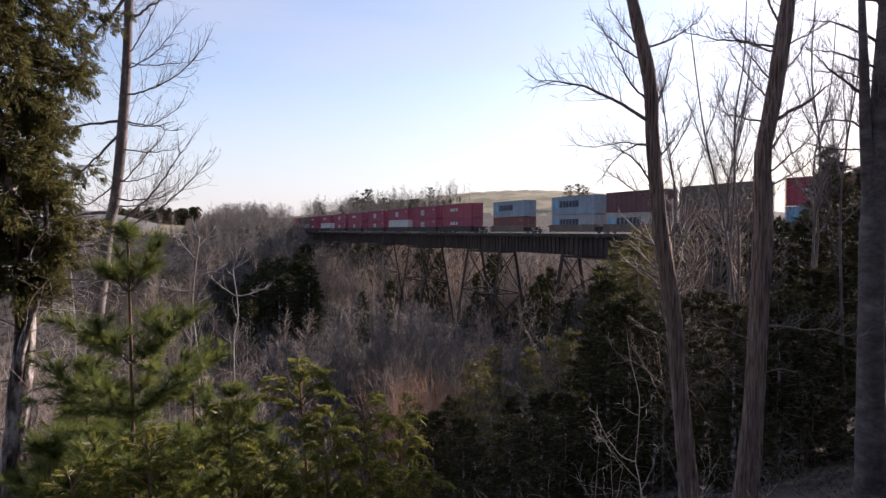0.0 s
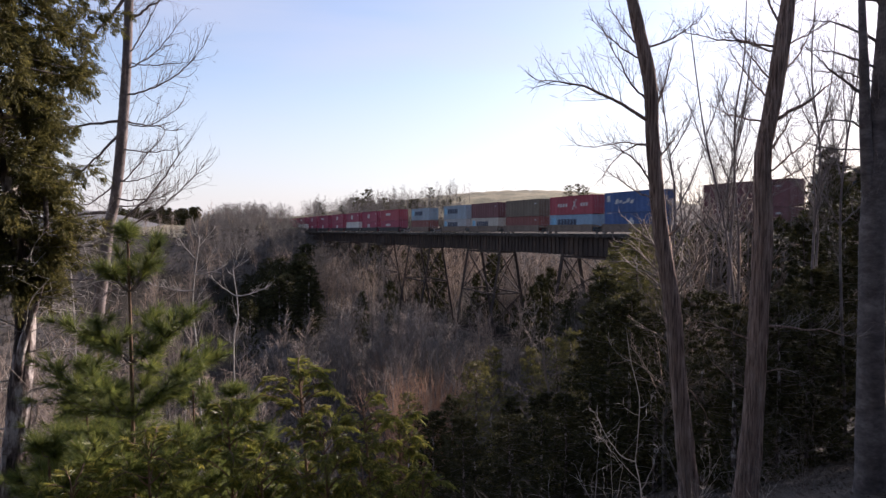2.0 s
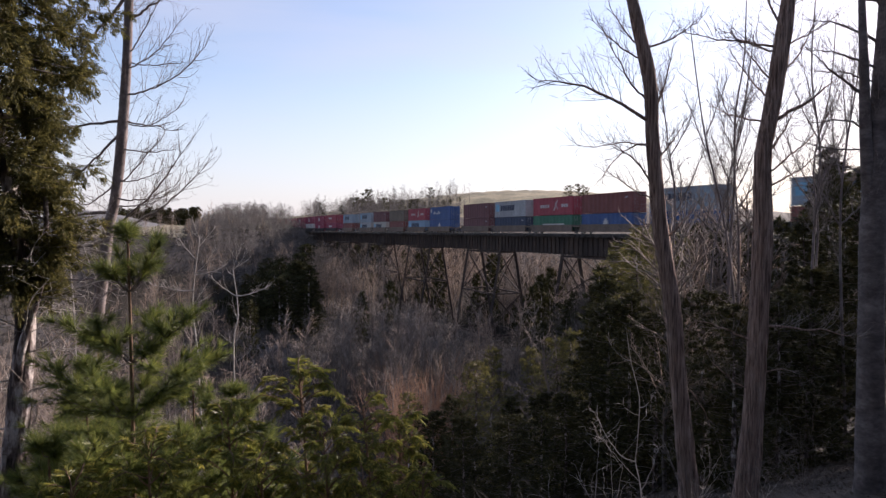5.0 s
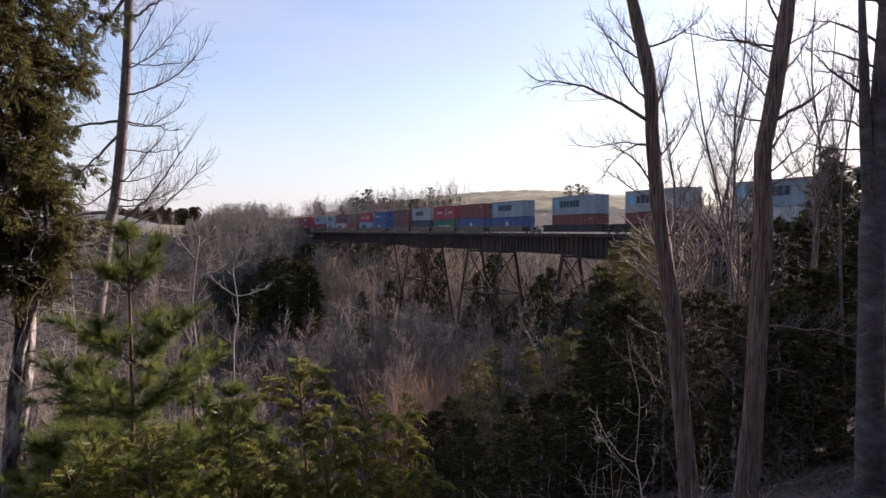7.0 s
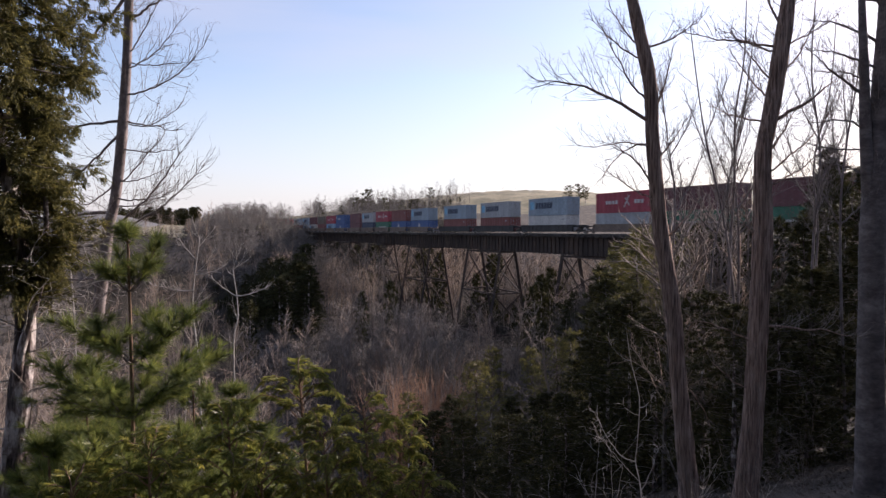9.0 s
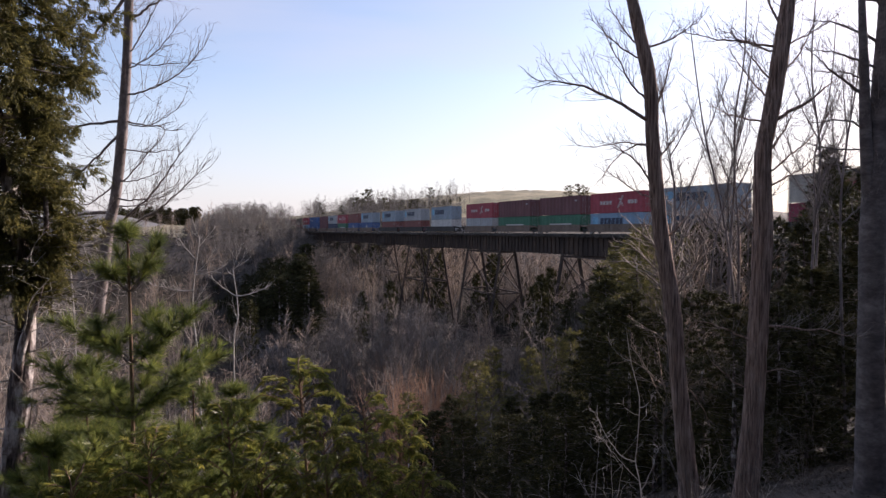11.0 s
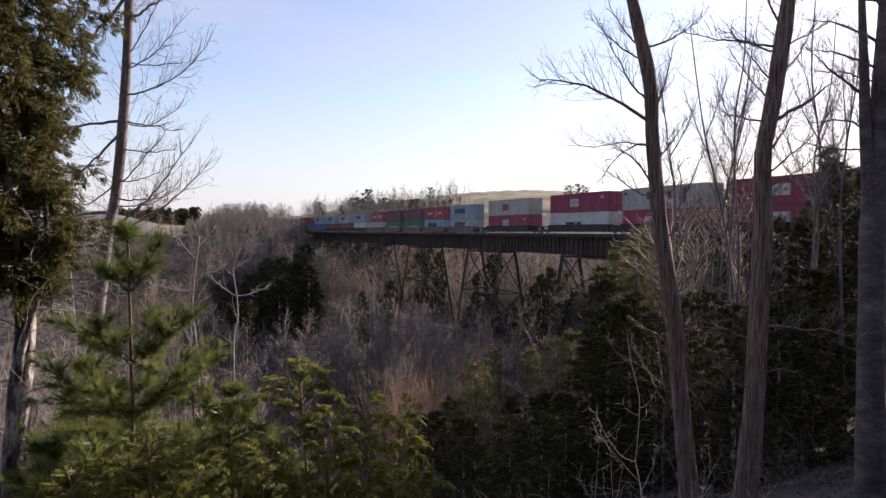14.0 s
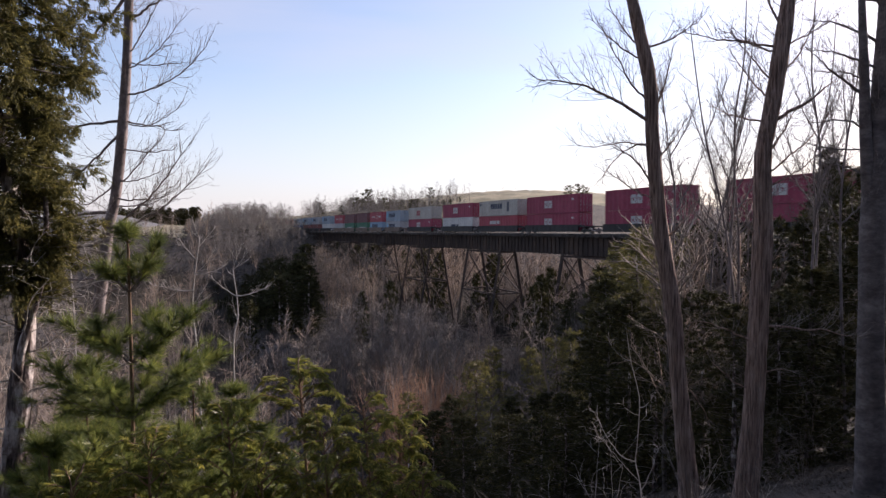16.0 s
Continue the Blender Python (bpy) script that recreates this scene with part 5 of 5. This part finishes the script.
def build_woods():
    rng = random.Random(77)
    kinds = []
    for k in range(7):
        height = (9.5, 8, 11, 10, 7.5, 12, 9)[k]
        tree = thing("bare_hardwood", (0, 0, -200), "leafless grey hardwood tree in the gorge", "tree", "leafless trees of the gorge")
        gt, gb = bare_variant(100 + k, height)
        part("trunk", gt, WOOD_GREY, tree, smooth=True)
        tagged(part("branch_work", gb, WOOD_GREY, tree, smooth=True), kind="stuff")
        kinds.append(tree)
    used = [False] * 7
    stand = []
    heights = (9.5, 8, 11, 10, 7.5, 12, 9)

    def plant(x, y, sc, k):
        stand.append((math.hypot(x, y), pose(x, y, ground_at(x, y), 0, 0, rng.uniform(0, 360)), sc, k))
    made = 0
    while made < 84:                 # in front of the towers' feet
        s, p = rng.uniform(92, 285), rng.uniform(34, 56)
        if s < 150:
            continue
        x, y = line(s, p)
        k = rng.randrange(7)
        plant(x, y, (rng.uniform(-9.5, -3.8) - ground_at(x, y)) / heights[k], k)
        made += 1
    made = 0
    while made < 150:                # gorge floor and slopes
        y = 50 + 255 * rng.random() ** 1.1
        x = y * rng.uniform(-0.42, 0.3)
        s, p = -x * SA + y * CA, x * CA + y * SA
        if abs(p - TRACK_P) < 5.5 or (p > 20 and s < 80) or p > 110:
            continue
        k = rng.randrange(7)
        sc = rng.uniform(0.7, 1.15) * (1.3 if p > TRACK_P and s > 150 else 1.0)
        if p < TRACK_P and -0.02 < x / y < 0.22:
            sc = min(sc, (0.5 - rng.uniform(0.09, 0.115) * y - ground_at(x, y)) / heights[k])
        if -0.32 < x / y < -0.15 and 60 < y < 225:
            sc = min(sc, (0.5 - rng.uniform(0.115, 0.14) * y - ground_at(x, y)) / heights[k])
        if sc > 0.25:
            plant(x, y, sc, k)
            made += 1
    made = 0
    while made < 46:                 # dense stand on the gorge floor
        y = rng.uniform(85, 210)
        x = y * rng.uniform(-0.16, 0.1)
        k = rng.randrange(7)
        sc = (0.5 - rng.uniform(0.095, 0.14) * y - ground_at(x, y)) / heights[k]
        if abs(x * CA + y * SA - TRACK_P) > 6 and sc > 0.3:
            plant(x, y, min(sc, 1.25), k)
            made += 1
    made = 0
    while made < 120:                # beyond the bridge
        s, p = rng.uniform(70, 300), rng.uniform(67, 105)
        x, y = line(s, p)
        k = rng.randrange(7)
        plant(x, y, (rng.uniform(-7, -2) - ground_at(x, y)) / heights[k], k)
        made += 1
    made = 0
    while made < 44:                 # thick stand behind the towers of the near bank
        y = rng.uniform(136, 205)
        x = y * rng.uniform(0.02, 0.2)
        k = rng.randrange(7)
        sc = (0.5 - rng.uniform(0.048, 0.085) * y - ground_at(x, y)) / heights[k]
        made += 1
        if x * CA + y * SA > TRACK_P + 6 and sc > 0.25:
            plant(x, y, min(sc, 1.5), k)
    made = 0
    while made < 34:                 # the near bank's slope below the bridge
        s, p = rng.uniform(52, 100), rng.uniform(18, 54)
        x, y = line(s, p)
        k = rng.randrange(7)
        sc = (0.5 - rng.uniform(0.07, 0.11) * y - ground_at(x, y)) / heights[k]
        if sc > 0.2:
            plant(x, y, min(sc, 1.0), k)
        made += 1
    made = 0
    while made < 26:                 # the left slope of the gorge
        y = rng.uniform(70, 285)
        plant(-y * rng.uniform(0.33, 0.5), y, rng.uniform(0.6, 1.0), rng.randrange(7))
        made += 1
    for x, y in ((-7, 15), (-8.5, 17), (-9.5, 20), (-7.5, 21), (-11, 19), (-10, 23), (-12, 26), (-8.5, 27), (-9, 14)):
        plant(x, y, rng.uniform(0.5, 0.75), rng.randrange(7))
    for x, y in ((38, 450), (46, 452), (12, 430), (27, 446)):
        plant(x, y, 0.32, 4)
    for x, y, top in ((9.5, 30, 1.2), (11.5, 27, 2.0), (13, 29, 2.2), (15.5, 26, 2.6), (18, 34, 3.5), (10.5, 35, 1.0), (14, 23, 1.5), (12.5, 33, 2.8), (17, 25, 2.5), (16, 40, 3.0), (20, 37, 4.0)):
        k = rng.randrange(7)
        plant(x, y, (top - ground_at(x, y)) / heights[k], k)
    for n, near, wide, tops in ((4, (24, 36), (0.08, 0.2), (0.14, 0.185)), (9, (18, 30), (0.27, 0.47), (-0.04, 0.03))):
        for _ in range(n):
            y = rng.uniform(*near)
            x, k = y * rng.uniform(*wide), rng.randrange(7)
            plant(x, y, max(0.5 - rng.uniform(*tops) * y - ground_at(x, y), 1.5) / heights[k], k)
    stand.sort(key=lambda q: q[0])
    far = bmesh.new()
    for i, (_, m, sc, k) in enumerate(stand):
        if not used[k]:
            kinds[k].matrix_basis, used[k] = m, True
            kinds[k].scale = (sc, sc, sc)
        elif i < 297:
            copy_thing(kinds[k], m).scale = (sc, sc, sc)
        else:
            for piece in kinds[k].children:
                me = piece.data.copy()
                me.transform(m @ Matrix.Scale(sc, 4))
                far.from_mesh(me)
                bpy.data.meshes.remove(me)
    me = bpy.data.meshes.new("far_gorge_wood")
    far.to_mesh(me)
    far.free()
    me.materials.append(WOOD_GREY)
    tagged(new("far_gorge_wood", me), "leafless grey wood at the far end of the gorge", "wood", kind="stuff")
    # brush between the trees: joined, uncountable
    r = np.random.default_rng(5)
    n = 9500
    y = 16 + 300 * r.random(n) ** 1.25
    x = y * r.uniform(-0.55, 0.42, n)
    s, p = -x * SA + y * CA, x * CA + y * SA
    keep = (np.abs(p - TRACK_P) > 5) & ~((p > 24) & (s < 40)) & ~((y < 40) & (x > -6))
    x, y = x[keep], y[keep]
    more = line(r.uniform(45, 112, 2400), r.uniform(14, 57, 2400))
    x, y = np.concatenate([x, more[0]]), np.concatenate([y, more[1]])
    n = len(x)
    a = np.stack([x, y, land(x, y) - 0.1], 1)
    h = r.uniform(1.2, 5.0, n)[:, None]
    d = np.concatenate([r.normal(size=(n, 2)) * 0.18, np.ones((n, 1))], 1) * h
    w = 0.012 + 0.0002 * y
    g = Geo()
    g.spikes(a, a + d, w)
    for _ in range(6):
        q = a + d * r.uniform(0.2, 0.8, (n, 1))
        g.spikes(q, q + d * 0.25 + r.normal(size=(n, 3)) * h * 0.1, w * 0.6)
    tagged(new("brush", g.mesh("brush", BRUSHWOOD)), "dense leafless grey brush covering the gorge slopes", "brush", kind="stuff")
    # dead bramble and low scrub that hides the soil
    r = np.random.default_rng(8)
    n = 15000
    y = 4 + 310 * r.random(n) ** 1.45
    x = (y + 6) * r.uniform(-0.75, 0.5, n)
    s, p = -x * SA + y * CA, x * CA + y * SA
    keep = ((np.abs(p - TRACK_P) > 4) | ((s > 70) & (s < 310))) & ~((y < 17) & (x > 3)) & ~((x < -0.36 * y - 2) & (s > 296))
    x, y = x[keep], y[keep]
    more = line(r.uniform(45, 112, 3000), r.uniform(14, 57, 3000))
    # dark scrub thickened on the left to stand for the slope's shade
    left = r.uniform(24, 230, 7000)
    past = line(r.uniform(80, 320, 7000), r.uniform(65, 125, 7000))
    x, y = np.concatenate([x, more[0], past[0], left * r.uniform(-0.5, -0.29, 7000)]), np.concatenate([y, more[1], past[1], left])
    n = len(x)
    a = np.stack([x, y, land(x, y) - 0.05], 1)
    g = Geo()
    for _ in range(5):
        long = (0.5 + 0.009 * y) * r.uniform(0.5, 1.4, n)
        d = np.concatenate([r.normal(size=(n, 2)) * 0.8, r.uniform(0.15, 1.1, (n, 1))], 1)
        at = a + np.concatenate([r.normal(size=(n, 2)) * 0.3, np.zeros((n, 1))], 1)
        g.spikes(at, at + d * long[:, None], 0.01 + 0.00045 * y)
    tagged(new("undergrowth", g.mesh("undergrowth", SCRUB)), "dark dead undergrowth covering the gorge floor, thickened to darken shaded slopes", "undergrowth", kind="stuff")
    # pale sunlit thicket behind the cedar
    r = np.random.default_rng(16)
    n = 3000
    y = r.uniform(9, 40, n)
    x = -y * r.uniform(0.36, 0.68, n) - 1
    a = np.stack([x, y, land(x, y) - 0.05], 1)
    d = np.concatenate([r.normal(size=(n, 2)) * 0.2, np.ones((n, 1))], 1) * r.uniform(1.5, 4.5, (n, 1))
    g = Geo()
    g.spikes(a, a + d, np.full(n, 0.014))
    for _ in range(7):
        q = a + d * r.uniform(0.2, 0.9, (n, 1))
        g.spikes(q, q + d * 0.2 + r.normal(size=(n, 3)) * 0.3, np.full(n, 0.008))
    tagged(new("pale_thicket", g.mesh("pale_thicket", WOOD_GREY)), "pale leafless thicket on the sunlit slope", "brush", kind="stuff")
    # russet thicket
    r = np.random.default_rng(6)
    g = Geo()
    n = 500
    a = np.stack([-1.2 + r.normal(size=n) * 0.55, 36 + r.normal(size=n) * 0.9, np.zeros(n)], 1)
    a[:, 2] = land(a[:, 0], a[:, 1])
    d = np.concatenate([r.normal(size=(n, 2)) * 0.16, np.ones((n, 1))], 1) * (-5.9 - a[:, 2:]) * r.uniform(0.55, 1.0, (n, 1))
    g.spikes(a, a + d, np.full(n, 0.016))
    for _ in range(5):
        q = a + d * r.uniform(0.3, 0.9, (n, 1))
        g.spikes(q, q + d * 0.15 + r.normal(size=(n, 3)) * 0.25, np.full(n, 0.01))
    tagged(new("russet_thicket", g.mesh("russet_thicket", WOOD_RUSSET)), "russet-brown leafless thicket among grey trees", "brush", kind="stuff")


def wood_mesh(spots, seed, heights, n=24):
    """Many far leafless trees in one mesh."""
    r = np.random.default_rng(seed)
    g = Geo()
    for x, y in spots:
        h = r.uniform(*heights) * float(np.clip((x / y + 0.385) / 0.075, 0.45, 1.0) if y < 420 else 1.0)
        a = np.array((x, y, ground_at(x, y) - 0.2))
        top = a + np.array((r.normal() * 0.4, r.normal() * 0.4, h))
        g.tube([a, (a + top) / 2 + r.normal(size=3) * 0.15, a + (top - a) * 0.84], [0.075, 0.05, 0.015], 3)
        f = r.uniform(0.12, 0.97, n)[:, None]
        st = a + (top - a) * f
        en = st + np.concatenate([r.normal(size=(n, 2)) * 0.26 * h * (1.1 - f), r.uniform(0.06, 0.26, (n, 1)) * h * (1.15 - f)], 1)
        g.spikes(st, en, np.full(n, 0.035))
        for _ in range(5):
            q = st + (en - st) * r.uniform(0.2, 1, (n, 1))
            g.spikes(q, q + (en - st) * 0.3 + r.normal(size=(n, 3)) * 0.05 * h, np.full(n, 0.022))
    return g


def build_far_woods():
    rng = random.Random(3)
    bank, hill, left = [], [], []
    while len(bank) < 560:
        x, y = rng.uniform(-150, 20), rng.uniform(230, 390)
        s, p = -x * SA + y * CA, x * CA + y * SA
        if p < 55 and s > 250 and x / y > -0.36:
            bank.append((x, y))
    while len(hill) < 330:
        x, y = rng.uniform(-75, 40), rng.uniform(325, 410)
        s, p = -x * SA + y * CA, x * CA + y * SA
        if 68 < p and x < 12 + rng.uniform(-14, 8) - (y - 330) * 0.05:
            hill.append((x, y))
    while len(left) < 120:
        x, y = rng.uniform(-420, -150), rng.uniform(520, 640)
        left.append((x, y))
    tagged(new("far_bank_wood", wood_mesh(bank, 1, (7, 13), 30).mesh("far_bank_wood", FAR_WOOD)), "leafless grey wood along the far bank", "wood", kind="stuff")
    tagged(new("hillside_wood", wood_mesh(hill, 2, (7.5, 12.5), 30).mesh("hillside_wood", FAR_WOOD)), "leafless wood on the hillside beyond the bridge", "wood", kind="stuff")
    tagged(new("distant_wood", wood_mesh(left, 3, (13, 20)).mesh("distant_wood", SCRUB)), "dark distant treeline beyond the fields", "wood", kind="stuff")


def build_evergreens():
    """Dark cedars on the near bank, in the gorge and along the far bank: place and height of the top."""
    kinds = []
    for k in range(10):
        rng = np.random.default_rng(200 + k)
        h = 8.0
        tree = thing("cedar_tree", (0, 0, -200), "dark green cedar in the wooded gorge" if k < 8 else "open olive-green cedar on the gorge's rim, leaves paler for sun", "evergreen tree", "dark cedars of the gorge" if k < 8 else "olive cedars on the rim")
        wide = (0.22, 0.3, 0.26, 0.33, 0.22, 0.28, 0.28, 0.34, 0.3, 0.26)[k]
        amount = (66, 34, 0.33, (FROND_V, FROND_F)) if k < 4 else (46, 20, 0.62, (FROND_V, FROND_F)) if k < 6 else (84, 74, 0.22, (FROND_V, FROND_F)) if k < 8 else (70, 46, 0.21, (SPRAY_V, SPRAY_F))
        gt, gb, gl = conifer(rng, [(0, 0, -0.3), (0.1, 0, h * 0.5), (0, 0.05, h)], 0.11, 0.05, h * wide, *amount, -0.05, (0.8, 0.6, 0.9, 0.7, 0.7, 0.6, 0.6, 0.5, 0.6, 0.75)[k])
        part("trunk", gt, BARK_PEEL, tree, smooth=True)
        tagged(part("bough_work", gb, TWIG, tree), kind="stuff")
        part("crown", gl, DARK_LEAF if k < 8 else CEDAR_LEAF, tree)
        kinds.append(tree)
    used = [False] * 10
    rng = random.Random(9)
    near_bank = [(12.0, 43, 0.3), (10.5, 43, -0.9), (11.3, 45, -0.3), (12.6, 46, 0.5), (10.2, 46, -1.9), (9.6, 42, -2.6), (10.6, 45, -2.4), (10.9, 40, -0.6), (8.8, 32, -0.1), (12.6, 42, 0.6), (9.9, 30, 0.2), (12.9, 36, 0.7), (10.8, 28, 0.3), (15.6, 38, 0.9), (13.3, 30, 0.6), (16.1, 34, 1.0), (14.2, 28, 1.0), (19.1, 36, 2.2), (18.0, 33, 4.3), (17.0, 30, 2.4), (22.2, 38, 3.8), (5.7, 24, -2.0), (5.9, 22, -1.5), (6.0, 20, -1.9), (5.5, 26, -3.5), (6.2, 34, -4.4), (4.8, 30, -4.1), (6.7, 18, -1.1), (6.6, 16, -1.2), (8.1, 17, -1.0), (9.4, 18, -0.5), (11.3, 20, -0.5)]
    gully = [(-0.3, 24, -5.7), (0.4, 28, -6.2), (1.4, 30, -5.1), (2.3, 33, -5.1), (2.6, 27, -5.9), (4.0, 32, -4.9), (3.4, 24, -5.1), (-1.5, 30, -6.5), (3.1, 18, -3.7), (1.6, 17, -4.0), (0.5, 18, -4.3)]
    scattered = [(16.1, 115, -7.0), (18.0, 118, -6.3), (14.1, 110, -8.4), (-81.2, 310, 3.7), (-32.7, 120, -11.7), (-28.2, 150, -7.1), (17.6, 60, -6.8), (-16.1, 140, -12.0), (-11.3, 150, -10.5)]
    spots = near_bank + gully + scattered
    # cedars massed to stand in for the dark shade on this slope
    for k in range(110):              # the shaded slope beyond the gorge
        y = rng.uniform(150, 225)
        b = rng.uniform(-0.325, -0.19)
        spots.append((b * y, y, 0.5 - y * (0.016 + 0.6 * max(0, -0.21 - b) + rng.uniform(0, 0.03) + (225 - y) * 0.0005)))
    for k in range(76):              # dark belt beyond the far fields
        y = rng.uniform(470, 560)
        spots.append((-y * rng.uniform(0.345, 0.47), y, rng.uniform(12.5, 17.0)))
    for k in range(12):              # behind the towers of the near bank
        y = rng.uniform(140, 195)
        x = y * rng.uniform(0.04, 0.19)
        if x * CA + y * SA > TRACK_P + 6:
            spots.append((x, y, 0.5 - y * rng.uniform(0.055, 0.09)))
    # unseen wood beside and behind the camera, added to cut the sky's light
    for k in range(46):
        a = rng.uniform(0.0, 1.0) * math.pi + math.pi * 0.5
        d = rng.uniform(6, 30)
        x, y = -math.sin(a) * d, math.cos(a) * d
        spots.append((x, y, ground_at(x, y) + rng.uniform(9, 15)))
    for k in range(12):
        q = line(145 + k * 13 + rng.uniform(-3, 3), rng.uniform(65.5, 78))
        spots.append((q[0], q[1], max(rng.uniform(-7, -4.2), ground_at(*q) + 3)))
    # those with y below 25 are out of view, added to shade the bank
    spots += [(20, 36, 3.2), (17.8, 29, 2.2), (15.8, 27, 1.4), (18.6, 34, 3.8), (13, 17, 6), (16, 20, 7), (18, 24, 8), (20, 24, 9), (14, 80, -7.5), (16, 86, -7), (17, 78, -5), (12, 84, -10.5), (19, 82, -5), (15, 92, -9), (22.5, 95, -5.5), (24, 90, -6.5), (25.5, 85, -4.5), (21, 94, -8), (27, 88, -3.5), (20, 100, -9), (13, 6, 6), (15, 11, 6), (18, 8, 7), (17, 15, 5), (12, 1, 7), (21, 18, 6), (24, 12, 8), (16, 2, 7)]
    for i, (x, y, top) in enumerate(spots):
        z = ground_at(x, y)
        sc = max(top - z, 1.5) / 8.0
        m = pose(x, y, z, 0, 0, rng.uniform(0, 360))
        # cedars in sunlit spots get the paler leaf: sun put into colour
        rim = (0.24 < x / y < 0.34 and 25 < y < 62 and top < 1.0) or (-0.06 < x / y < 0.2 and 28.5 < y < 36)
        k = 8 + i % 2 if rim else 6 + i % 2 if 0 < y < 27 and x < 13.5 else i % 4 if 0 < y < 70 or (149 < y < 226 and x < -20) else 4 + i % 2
        if not used[k]:
            kinds[k].matrix_basis, ob, used[k] = m, kinds[k], True
        else:
            ob = copy_thing(kinds[k], m)
        w = sc ** 0.7 * (2.1 if 149 < y < 300 and x < -20 else 1.5 if y > 400 else 1.0)
        ob.scale = (w, w, sc)


def pine_kind(seed, h):
    """A tall pine with open tiers, seen from afar."""
    rng = np.random.default_rng(seed)
    return conifer(rng, [(0, 0, -0.3), (0.1, 0.1, h * 0.5), (0.3, 0, h)], 0.2, 0.3, h * 0.36, 22, 55, 0.62, (FROND_V, FROND_F), -0.35, 0.42, 1.0, (0.5, 2.0), 0.2)


def build_hill_pines():
    spots = [(-40.5, 380, 22.0), (-6.7, 400, 24.4), (67.1, 380, 24.2), (73, 380, 25.0), (77, 384, 23.5), (-62, 360, 14), (-34, 370, 14), (-28, 372, 15), (-22, 374, 16), (-16, 378, 17), (-46, 365, 13), (4, 385, 17), (9, 388, 17), (-52, 362, 13), (0, 382, 16), (-10, 376, 15)]
    rng = random.Random(14)
    for k in range(30):              # dark belt along the foot of the hill
        x = rng.uniform(-50, 4)
        spots.append((x, rng.uniform(362, 384), rng.uniform(14.5, 17.5)))
    kind = None
    for x, y, top in spots:
        z = ground_at(x, y)
        m = pose(x, y, z, 0, 0, x * 37)
        if kind is None:
            kind = thing("pine_tree", m, "dark pine on the hillside beyond the bridge", "evergreen tree", "pines on the hillside")
            for nm, g, mt in zip(("trunk", "bough_work", "crown"), pine_kind(301, 10.0), (BARK_PEEL, TWIG, DARK_LEAF)):
                part(nm, g, mt, kind)
            ob = kind
        else:
            ob = copy_thing(kind, m)
        sc = max(top - z, 4) / 10.0
        ob.scale = (sc, sc, sc)


build_woods()
build_far_woods()
build_evergreens()
build_hill_pines()


# ---- what moves ----
def motions():
    for ob, mid, z in MOVING:
        rows = []
        for t in (0.0, 4.0, 8.0, 12.0, 16.0):
            x, y = line(mid + SPEED * t)
            rows.append((t, pose(x, y, z, 0, 0, HEADING)))
        walk(ob, rows)
    for limb_ob, at, turns in SWAYING:
        walk(limb_ob, [(t, pose(*at, 0, 0, a)) for t, a in turns])


motions()
